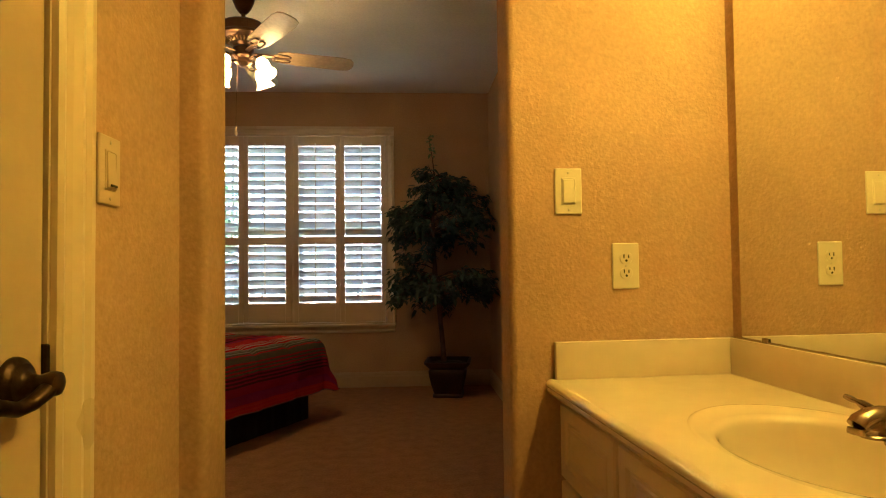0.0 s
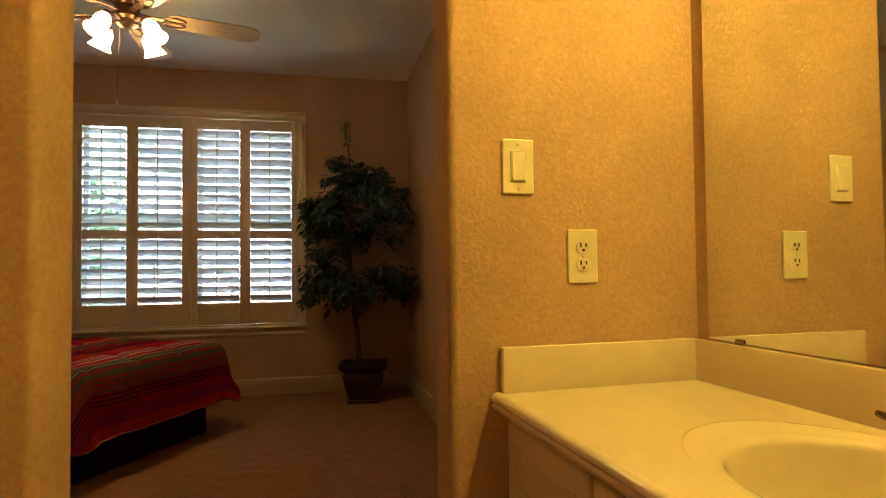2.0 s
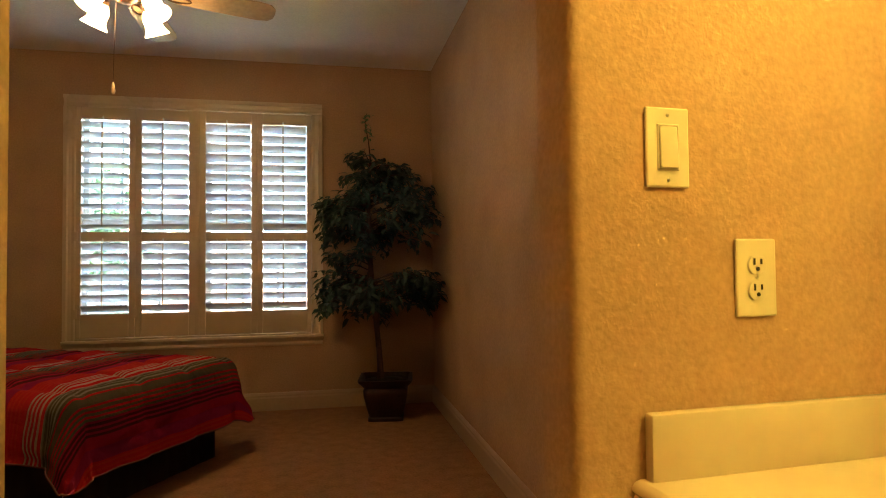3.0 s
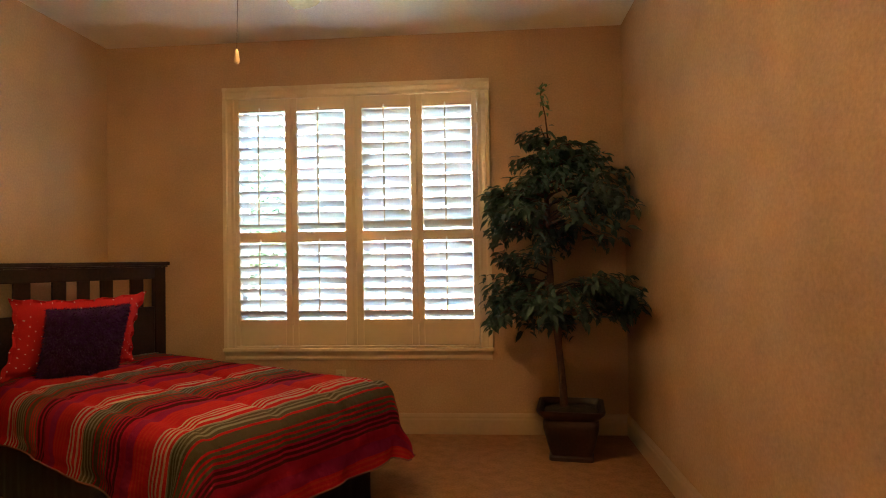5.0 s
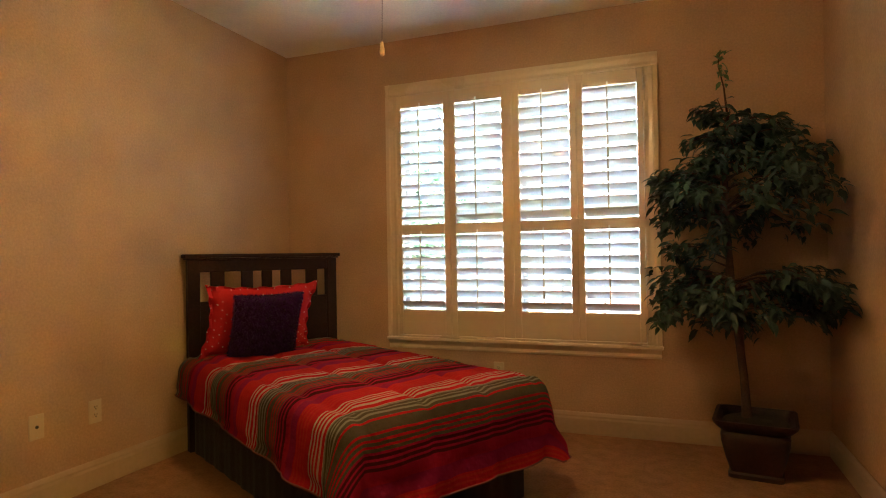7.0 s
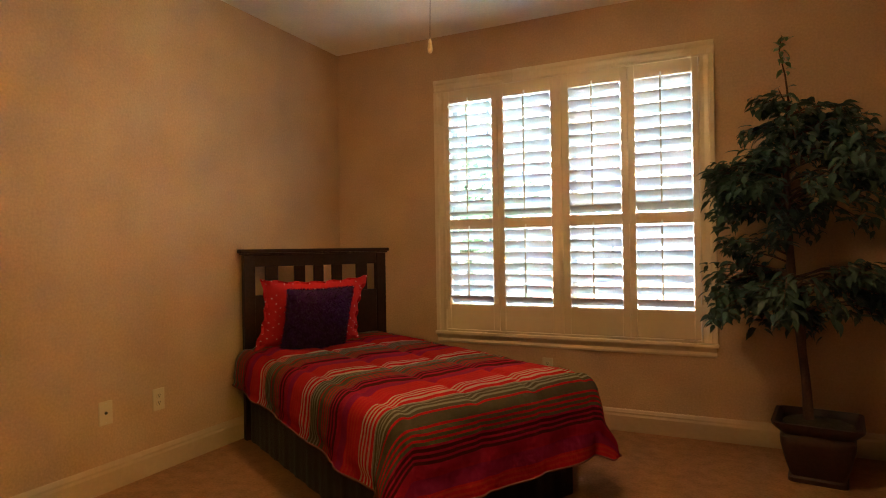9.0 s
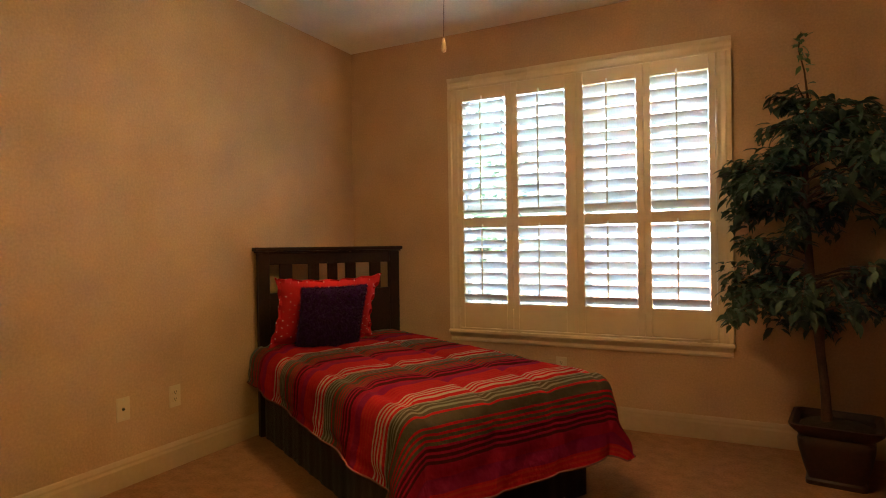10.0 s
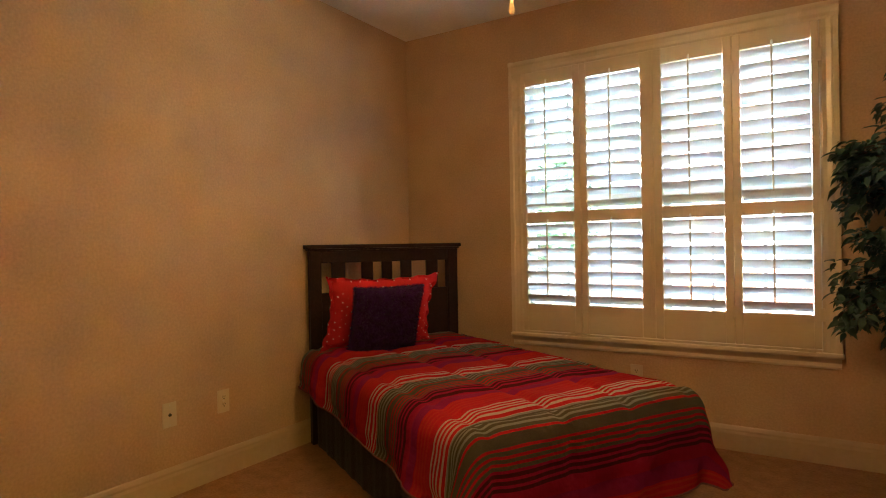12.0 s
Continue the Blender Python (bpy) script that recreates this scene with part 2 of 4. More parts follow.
DOOR0, DOOR1, DOORH = -5.46, -4.674, 2.04
bm = bmesh.new()
box(bm, BATH_L - 0.12, BATH_L, DOOR1 + 0.0205, -4.185, 0, H)
box(bm, BATH_L - 0.12, BATH_L, FAR_END, DOOR0, 0, H)
box(bm, BATH_L - 0.12, BATH_L, DOOR0, DOOR1 + 0.0205, DOORH, H)
setting("wall_bath_west", bm, PAINT, "tan bathroom wall with a closet door", "wall")
setting("wall_bath_back", boxed(BATH_L - 0.12, BATH_R + 0.5, FAR_END - 0.12, FAR_END, 0, H), PAINT, "plain tan bathroom wall", "wall")
setting("wall_bath_east", boxed(BATH_R, BATH_R + 0.2, FAR_END - 0.1, -4.045, 0, H), PAINT, "tan bathroom wall carrying the mirror", "wall").matrix_world = BATH
# unseen box added behind the door, keeps daylight out of the door gaps
bm = bmesh.new()
box(bm, BATH_L - 0.85, BATH_L - 0.75, DOOR0 - 0.3, DOOR1 + 0.3, 0, H)
box(bm, BATH_L - 0.75, BATH_L - 0.12, DOOR0 - 0.3, DOOR0 - 0.2, 0, H)
box(bm, BATH_L - 0.75, BATH_L - 0.12, DOOR1 + 0.2, DOOR1 + 0.3, 0, H)
setting("closet_light_block", bm, PAINT, "unseen walls added behind the closet door to block daylight", "wall")

BASE = [(0, 0), (0.016, 0), (0.016, 0.095), (0.012, 0.108), (0.012, 0.118), (0.007, 0.132), (0.003, 0.139), (0, 0.139)]


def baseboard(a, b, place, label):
    setting("baseboard", sweep(bmesh.new(), BASE, None, a, b, place), BASE_SHADED, label, "baseboard")


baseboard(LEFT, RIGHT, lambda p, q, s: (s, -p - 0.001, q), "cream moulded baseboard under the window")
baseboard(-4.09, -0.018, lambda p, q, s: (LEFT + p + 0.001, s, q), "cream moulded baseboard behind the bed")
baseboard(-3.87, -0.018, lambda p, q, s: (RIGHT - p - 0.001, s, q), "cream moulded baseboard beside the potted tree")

# ---- window and shutters ----
window = empty("window_1", "wide cream-cased window with white sashes", "window", pose(0, 0, 0), kind="structure")
CASING = [(0, 0), (0, -0.014), (0.012, -0.020), (0.030, -0.017), (0.052, -0.021), (0.062, -0.030), (0.085, -0.030), (0.088, -0.024), (0.088, 0)]
X0, X1, Z0, Z1 = 0.0, 1.878, 0.588, 2.418
SILL_GAP = 0.6035
part("casing_top", sweep(bmesh.new(), CASING, None, X0, X1, lambda p, q, s: (s, q, Z1 - 0.088 + p)), TRIM, window)
part("casing_side", sweep(bmesh.new(), CASING, None, Z0, Z1 - 0.0885, lambda p, q, s: (X0 + 0.088 - p, q, s)), TRIM, window)
part("casing_side", sweep(bmesh.new(), CASING, None, Z0, Z1 - 0.0885, lambda p, q, s: (X1 - 0.088 + p, q, s)), TRIM, window)
part("casing_bottom", boxed(X0 + 0.0885, X1 - 0.0885, -0.030, -0.001, Z0 + 0.0005, SILL_GAP, r=0.003, seg=1), TRIM, window)
part("sill", boxed(X0 - 0.004, X1 + 0.006, -0.046, -0.001, Z0 - 0.026, Z0, r=0.008), TRIM, window)
APRON = [(0, 0), (-0.012, 0), (-0.016, 0.012), (-0.014, 0.030), (-0.022, 0.044), (-0.030, 0.058), (0, 0.058)]
part("apron", sweep(bmesh.new(), APRON, None, X0 + 0.006, X1 - 0.006, lambda p, q, s: (s, p - 0.001, q + Z0 - 0.026 - 0.0585)), TRIM, window)
bm = bmesh.new()
x0, x1, z0, z1 = WIN
for a in ((x0, x0 + 0.012, z0, z1), (x1 - 0.012, x1, z0, z1), (x0 + 0.012, x1 - 0.012, z0, z0 + 0.012), (x0 + 0.012, x1 - 0.012, z1 - 0.012, z1)):
    box(bm, a[0], a[1], 0.0, 0.18, a[2], a[3])
part("jamb_liner", bm, WHITE, window)
mid = (x0 + x1) / 2
part("mullion", boxed(mid - 0.035, mid + 0.035, 0.09, 0.17, z0 + 0.012, z1 - 0.012, r=0.004), WHITE, window)
for s0, s1 in ((x0 + 0.012, mid - 0.035), (mid + 0.035, x1 - 0.012)):
    for k, (q0, q1) in enumerate(((z0 + 0.012, (z0 + z1) / 2), ((z0 + z1) / 2, z1 - 0.012))):
        y = 0.11 if k == 0 else 0.135
        sash = boxed(s0, s0 + 0.04, y, y + 0.024, q0, q1)
        box(sash, s1 - 0.04, s1, y, y + 0.024, q0, q1)
        box(sash, s0 + 0.04, s1 - 0.04, y, y + 0.024, q0, q0 + 0.04)
        box(sash, s0 + 0.04, s1 - 0.04, y, y + 0.024, q1 - 0.04, q1)
        frame_ob = part("sash", sash, WHITE, window)
        for f in (1 / 3, 2 / 3):
            xm = s0 + (s1 - s0) * f
            part("muntin", boxed(xm - 0.009, xm + 0.009, y + 0.004, y + 0.020, q0 + 0.04, q1 - 0.04), WHITE, frame_ob)
        zm = (q0 + q1) / 2
        part("muntin", boxed(s0 + 0.04, s1 - 0.04, y + 0.005, y + 0.019, zm - 0.009, zm + 0.009), WHITE, frame_ob)
        pane = part("pane", boxed(s0 + 0.04, s1 - 0.04, y + 0.010, y + 0.014, q0 + 0.04, q1 - 0.04), GLASS, frame_ob)
        pane.visible_shadow = False


def louver_mesh(length):
    """One elliptical slat, its inner edge towards -y."""
    bm = bmesh.new()
    n = 16
    prof = [(0.0445 * math.cos(2 * math.pi * i / n), 0.0068 * math.sin(2 * math.pi * i / n)) for i in range(n)]
    sweep(bm, prof, None, -length / 2, length / 2, lambda p, q, s: (s, p, q))
    return mesh_of(bm, "louver", LOUVER, smooth=True)


PANELS = ((0.0905, 0.497), (0.498, 0.939), (0.940, 1.376), (1.377, 1.7890))
OPENINGS = ((0.124, 0.452), (0.540, 0.875), (0.997, 1.332), (1.418, 1.753))
TILTS = ((20, 38), (28, 39), (38, 40), (39, 39))  # upper and lower zone: inner edges raised
SZ0, SZ1 = 0.6052, 2.3262
ZONES = ((1.393, 2.237, 11), (0.783, 1.320, 7))
for (p0, p1), (o0, o1), tilts in zip(PANELS, OPENINGS, TILTS):
    base = Vector((p0, -0.014, SZ0))
    sh = empty("plantation_shutter", "cream plantation shutter panel with open white louvers", "window shutter", Matrix.Translation(base), group="shutter panels of the window")
    T = Matrix.Translation(-base)

    def bar(name, a, b, c, d, y0=-0.028, y1=0.0):
        bm = boxed(a, b, y0, y1, c, d, r=0.003, seg=1)
        bm.transform(T)
        return part(name, bm, SHUTTER, sh)
    bar("stile", p0, o0, SZ0, SZ1)
    bar("stile", o1, p1, SZ0, SZ1)
    bar("top_rail", o0, o1, ZONES[0][1], SZ1, -0.027, -0.001)
    bar("middle_rail", o0, o1, ZONES[1][1], ZONES[0][0], -0.027, -0.001)
    bar("bottom_rail", o0, o1, SZ0, ZONES[1][0], -0.027, -0.001)
    if p0 < 0.9 < p1:
        bar("astragal", p1 - 0.012, p1 + 0.014, SZ0, SZ1, -0.035, -0.0285)
    slat = louver_mesh(o1 - o0 - 0.004)
    for (q0, q1, count), tilt in zip(ZONES, tilts):
        step = (q1 - q0) / count
        for i in range(count):
            m = Matrix.Translation(Vector(((o0 + o1) / 2, -0.014, q0 + step * (i + 0.5))) - base) @ Matrix.Rotation(radians(-tilt + random.uniform(-1, 1)), 4, "X")
            share("louver", slat, sh, m)
        a = radians(tilt)
        yy, dz = -0.014 - 0.0445 * math.cos(a) - 0.005, 0.0445 * math.sin(a)
        xr = (o0 + o1) / 2 - 0.01
        bm = boxed(xr - 0.005, xr + 0.005, yy - 0.010, yy, q0 + step * 0.5 + dz - 0.012, q1 - step * 0.5 + dz + 0.006, r=0.003, seg=1)
        bm.transform(T)
        part("tilt_rod", bm, SHUTTER, sh, "slim wooden tilt rod")
        bm = tube(bmesh.new(), [(xr, -0.040, q1 + 0.004), (xr, -0.046, q1 + 0.008), (xr, -0.047, q1 + 0.016), (xr, -0.040, q1 + 0.020)], [0.005, 0.006, 0.006, 0.005], 8)
        bm.transform(T)
        part("rod_clip", bm, LOUVER, sh, "small white rod holder", True)
    for hz in (SZ0 + 0.18, 1.36, SZ1 - 0.18):
        hx = p0 if p0 < 0.9 else p1
        bm = boxed(hx - 0.012, hx + 0.012, -0.033, -0.0285, hz - 0.035, hz + 0.035, r=0.002, seg=1)
        bm.transform(T)
        part("hinge", bm, SHUTTER, sh)

# ---- wall plates ----


def rocker_switch(m, label, dimmer=False, plate=PLATE):
    """A switch plate facing -y, centred on its origin."""
    th = empty("light_switch", label, "light switch", m)
    part("plate", boxed(-0.0365, 0.0365, -0.006, 0, -0.0595, 0.0595, r=0.004), plate, th)
    part("rocker_bezel", boxed(-0.0185, 0.0185, -0.0075, -0.0045, -0.0345, 0.0345, r=0.001, seg=1), plate, th)
    bm = boxed(-0.0155, 0.0155, -0.0115, -0.0065, -0.0315, 0.0315, r=0.002)
    for v in bm.verts:
        if v.co.y < -0.009:
            v.co.y += 0.0035 * (v.co.z + 0.0315) / 0.063
    part("rocker", bm, plate, th)
    if dimmer:
        part("slider", boxed(-0.010, 0.010, -0.0135, -0.0095, -0.028, -0.0245), HOLE, th)
    for z in (-0.048, 0.048):
        part("screw", lathe(bmesh.new(), [(0.003, 0), (0.003, 0.001), (0.0015, 0.0016)], 10, Matrix.Translation((0, -0.0058, z)) @ Matrix.Rotation(radians(90), 4, "X")), SCREW, th)
    return th


def duplex_outlet(m, label, jack=False, plate=PLATE):
    th = empty("wall_outlet", label, "wall outlet", m)
    part("plate", boxed(-0.0365, 0.0365, -0.006, 0, -0.0595, 0.0595, r=0.004), plate, th)
    if jack:
        part("jack", lathe(bmesh.new(), [(0.008, 0), (0.008, 0.002), (0.0045, 0.0025), (0.0045, 0.009)], 12, Matrix.Translation((0, -0.0055, 0)) @ Matrix.Rotation(radians(90), 4, "X")), HOLE, th)
    else:
        for z in (-0.0195, 0.0195):
            bm = lathe(bmesh.new(), [(0.0170, 0), (0.0170, 0.002), (0.0160, 0.003)], 20, Matrix.Translation((0, -0.0055, z)) @ Matrix.Rotation(radians(90), 4, "X"))
            for v in bm.verts:
                v.co.z = z + max(-0.0135, min(0.0135, v.co.z - z))
            rec = part("receptacle", bm, plate, th)
            part("slot", boxed(-0.0078, -0.0048, -0.0095, -0.0080, z + 0.000, z + 0.010), HOLE, rec)
            part("slot", boxed(0.0048, 0.0078, -0.0095, -0.0080, z + 0.001, z + 0.009), HOLE, rec)
            part("slot", lathe(bmesh.new(), [(0.0032, 0), (0.0032, 0.0015)], 10, Matrix.Translation((0, -0.0080, z - 0.006)) @ Matrix.Rotation(radians(90), 4, "X")), HOLE, rec)
    for z in ((-0.048, 0.048) if jack else (0.0,)):
        part("screw", lathe(bmesh.new(), [(0.003, 0), (0.003, 0.001), (0.0015, 0.0016)], 10, Matrix.Translation((0, -0.0058, z)) @ Matrix.Rotation(radians(90), 4, "X")), SCREW, th)
    return th


rocker_switch(BATH @ pose(2.403, -4.045, 1.285), "ivory rocker switch on the vanity end wall")
duplex_outlet(BATH @ pose(2.554, -4.045, 1.091), "ivory duplex outlet above the vanity backsplash")
rocker_switch(pose(BATH_L, -4.509, 1.264, 0, 0, 90), "ivory slide dimmer on the wall beside the closet door", True, PLATE_SHADED)
duplex_outlet(pose(LEFT, -1.70, 0.389, 0, 0, 90), "ivory duplex outlet low on the wall by the bed", plate=PLATE_SHADED)
duplex_outlet(pose(LEFT, -2.005, 0.391, 0, 0, 90), "ivory jack plate low on the wall by the bed", True, PLATE_SHADED)
duplex_outlet(pose(0.825, 0.0, 0.375), "ivory duplex outlet low under the window", plate=PLATE_SHADED)

# ---- closet door ----
door = empty("door_1", "closed cream bathroom closet door with a dark lever", "door", pose(BATH_L, DOOR1, 0), kind="structure")
part("door_leaf", boxed(-0.040, -0.004, DOOR0 - DOOR1 + 0.022, -0.005, 0.012, DOORH - 0.022, r=0.002, seg=1), DOORPAINT, door)
bm = bmesh.new()
box(bm, -0.12, 0.0, 0.0, 0.020, 0, DOORH)
box(bm, -0.12, 0.0, DOOR0 - DOOR1, DOOR0 - DOOR1 + 0.02, 0, DOORH)
box(bm, -0.12, 0.0, DOOR0 - DOOR1 + 0.02, 0.0, DOORH - 0.02, DOORH)
part("door_jamb", bm, TRIM, door)
DC = [(0, 0), (0, 0.010), (0.008, 0.015), (0.018, 0.012), (0.030, 0.016), (0.052, 0.020), (0.066, 0.017), (0.076, 0.022), (0.088, 0.022), (0.094, 0.016), (0.094, 0)]
part("door_casing", sweep(bmesh.new(), DC, None, 0, DOORH + 0.02, lambda p, q, s: (q + 0.0005, 0.92 * p + 0.004, s)), TRIM, door)
part("door_casing", sweep(bmesh.new(), DC, None, 0, DOORH + 0.02, lambda p, q, s: (q + 0.0005, DOOR0 - DOOR1 - p - 0.012, s)), TRIM, door)
part("door_casing", sweep(bmesh.new(), DC, None, DOOR0 - DOOR1 - 0.1, 0.1, lambda p, q, s: (q + 0.0005, s, DOORH + 0.021 + p)), TRIM, door)
HY, HZ = -0.067, 0.946
lev = lathe(bmesh.new(), [(0.036, 0), (0.036, 0.004), (0.034, 0.008), (0.029, 0.011), (0.027, 0.015), (0.018, 0.018), (0.013, 0.024), (0.012, 0.034)], 32,
            Matrix.Translation((-0.004, HY, HZ)) @ Matrix.Rotation(radians(90), 4, "Y"))
rose = part("door_handle", lev, BRONZE, door, "dark bronze lever handle", True)
bm = lathe(bmesh.new(), [(0.0115, 0.028), (0.0125, 0.036), (0.0155, 0.046), (0.0165, 0.054), (0.0150, 0.059), (0.0105, 0.0615), (0.004, 0.0625)], 20,
           Matrix.Translation((-0.004, HY, HZ)) @ Matrix.Rotation(radians(90), 4, "Y"))
part("stem", bm, BRONZE, rose, "", True)
bm = tube(bmesh.new(), [(0.047, HY + 0.004, HZ - 0.001), (0.046, HY - 0.016, HZ - 0.008), (0.041, HY - 0.034, HZ - 0.018), (0.037, HY - 0.055, HZ - 0.021), (0.037, HY - 0.078, HZ - 0.014), (0.040, HY - 0.100, HZ - 0.008), (0.041, HY - 0.110, HZ - 0.007)],
          [0.0105, 0.0110, 0.0100, 0.0095, 0.0095, 0.0100, 0.0050], 14)
part("lever", bm, BRONZE, rose, "", True)
part("strike_plate", boxed(-0.022, 0.003, -0.0025, 0.0035, 0.934, 0.990, r=0.002, seg=1), BRONZE, door)

# ---- vanity ----
CT = 0.805
VX0, VY0, VY1 = 2.350, -6.25, -4.0465
BCX, BCY = 2.618, -4.685


def vanity_top():
    """Cast top with a sunken oval bowl and a raised ring round it."""
    bm = bmesh.new()
    angs = sorted([2 * math.pi * i / 72 for i in range(72)] + [math.atan2(cy - BCY, cx - BCX) % (2 * math.pi) for cx in (VX0, BATH_R - 0.001) for cy in (VY0, VY1)])

    def edge(a, d):
        c, s = math.cos(a), math.sin(a)
        k = min(((BATH_R - 0.001 - BCX) / c) if c > 1e-9 else 9e9, ((VX0 - BCX) / c) if c < -1e-9 else 9e9,
                ((VY1 - BCY) / s) if s > 1e-9 else 9e9, ((VY0 - BCY) / s) if s < -1e-9 else 9e9)
        return (BCX + c * k, BCY + s * k, CT - d)

    def oval(ax, ay, z):
        return lambda a: (BCX + ax * math.cos(a), BCY + ay * math.sin(a), CT + (z * max(0.0, 0.3 + 0.7 * math.cos(a - 1.05)) if z > 0 else z))
    rows = [lambda a: edge(a, 0.022), lambda a: edge(a, 0.0), oval(0.207, 0.345, 0), oval(0.199, 0.297, 0), oval(0.197, 0.292, 0.003), oval(0.193, 0.285, 0.0035), oval(0.190, 0.279, 0.0),
            oval(0.180, 0.232, -0.002), oval(0.174, 0.217, -0.0035), oval(0.170, 0.210, -0.007), oval(0.167, 0.206, -0.014), oval(0.163, 0.201, -0.030), oval(0.157, 0.193, -0.060),
            oval(0.144, 0.177, -0.098), oval(0.120, 0.148, -0.128), oval(0.085, 0.104, -0.147), oval(0.040, 0.050, -0.154), oval(0.022, 0.022, -0.156)]
    rings = [[bm.verts.new(f(a)) for a in angs] for f in rows]
    n = len(angs)
    for p, q in zip(rings, rings[1:]):
        for i in range(n):
            bm.faces.new((p[i], p[(i + 1) % n], q[(i + 1) % n], q[i]))
    bm.faces.new(rings[-1])
    return bm


top = empty("vanity_counter", "cream cultured-marble counter with a moulded oval sink", "vanity counter", BATH)
slab = part("sink_slab", vanity_top(), MARBLE, top, smooth=True)
for f in slab.data.polygons:
    if all(abs(slab.data.vertices[i].co.z - CT) < 1e-5 for i in f.vertices):
        f.use_smooth = False
part("drain", lathe(bmesh.new(), [(0.021, 0), (0.021, 0.002), (0.016, 0.003), (0.006, 0.001)], 20, Matrix.Translation((BCX, BCY, CT - 0.1555))), NICKEL, slab, "brushed metal drain", True)
part("front_edge", sweep(bmesh.new(), [(0.0, 0.0), (-0.008, -0.002), (-0.014, -0.008), (-0.015, -0.015), (-0.010, -0.021), (-0.013, -0.027), (-0.010, -0.034), (0.0, -0.038), (0.03, -0.038), (0.03, -0.023), (0.0, -0.0225)],
     None, VY0, VY1, lambda p, q, s: (VX0 + p, s, CT + q)), MARBLE, top, "rounded ogee front edge", True)
part("end_splash", boxed(2.357, BATH_R - 0.021, VY1 - 0.020, VY1, CT - 0.006, CT + 0.095, r=0.004), MARBLE, top, smooth=True)
part("back_splash", boxed(BATH_R - 0.023, BATH_R - 0.001, VY0, VY1 + 0.0005, CT - 0.006, CT + 0.095, r=0.004), MARBLE, top, smooth=True)


def panel_front(parent, y0, y1, z0, z1, name):
    """An overlay front with a sunken moulding and a raised field, facing -x."""
    bm = bmesh.new()
    xs = 2.385
    steps = [(0.0, 0.0), (0.0, -0.015), (0.004, -0.019), (0.034, -0.019), (0.040, -0.013), (0.046, -0.013), (0.050, -0.016), (0.056, -0.016), (0.062, -0.012)]
    rings = []
    for ins, dx in steps:
        rings.append([bm.verts.new((xs + dx, y, z)) for y, z in ((y0 + ins, z0 + ins), (y1 - ins, z0 + ins), (y1 - ins, z1 - ins), (y0 + ins, z1 - ins))])
    for p, q in zip(rings, rings[1:]):
        for i in range(4):
            bm.faces.new((p[i], p[(i + 1) % 4], q[(i + 1) % 4], q[i]))
    bm.faces.new(rings[-1])
    bm.faces.new(rings[0][::-1])
    return part(name, bm, CABINET, parent)


def cabinet_unit(y0, y1, fronts):
    th = empty("vanity_cabinet", "cream painted vanity cabinet with moulded fronts", "vanity cabinet", BATH, group="vanity cabinets under the sink top")
    part("body", boxed(2.386, BATH_R - 0.002, y0 + 0.0005, y1 - 0.0005, 0.09, CT - 0.162, r=0.0), CABINET, th)
    part("face_frame", boxed(2.3855, 2.405, y0 + 0.0005, y1 - 0.0005, CT - 0.1615, CT - 0.0385), CABINET, th)
    part("toe_kick", boxed(2.45, BATH_R - 0.002, y0 + 0.0005, y1 - 0.0005, 0.0, 0.0895), CABINET, th)
    for a, b, c, d, nm in fronts:
        panel_front(th, a, b, c, d, nm)


cabinet_unit(-4.405, VY1, [(-4.395, -4.062, 0.565, 0.748, "drawer_front"), (-4.395, -4.062, 0.345, 0.555, "drawer_front"), (-4.395, -4.062, 0.10, 0.335, "drawer_front")])
cabinet_unit(-5.30, -4.405, [(-4.852, -4.413, 0.10, 0.748, "door"), (-5.292, -4.860, 0.10, 0.748, "door")])
cabinet_unit(VY0, -5.30, [(-5.77, -5.308, 0.10, 0.748, "door"), (VY0 + 0.01, -5.78, 0.10, 0.748, "door")])

# faucet on the back deck: spout towards -x, handles along y
FX, FY = 2.714, -4.687
fau = empty("faucet", "brushed nickel two-lever faucet on the vanity top", "faucet", BATH @ pose(FX, FY, CT) @ Matrix.Scale(0.82, 4))
bm = lathe(bmesh.new(), [(0.030, 0.0), (0.030, 0.006), (0.026, 0.008), (0.0255, 0.014), (0.027, 0.018), (0.024, 0.034), (0.020, 0.044), (0.012, 0.054), (0.004, 0.058)], 24)
part("spout_base", bm, NICKEL, fau, smooth=True)
bm = tube(bmesh.new(), [(0.014, 0, 0.018), (0.010, 0, 0.034), (-0.002, 0, 0.047), (-0.022, 0, 0.057), (-0.046, 0, 0.061), (-0.070, 0, 0.058), (-0.088, 0, 0.050), (-0.096, 0, 0.042)],
          [0.024, 0.024, 0.022, 0.0195, 0.018, 0.0175, 0.0175, 0.0165], 18)
for v in bm.verts:
    if v.co.x < -0.03:
        v.co.y *= 1.0 + 0.25 * min(1.0, (-0.03 - v.co.x) / 0.05)
spout = part("spout", bm, NICKEL, fau, smooth=True)
part("aerator", lathe(bmesh.new(), [(0.0135, 0), (0.0150, 0.002), (0.0150, 0.012)], 18, pose(-0.0995, 0, 0.027, 0, 12, 0)), NICKEL, spout, smooth=True)
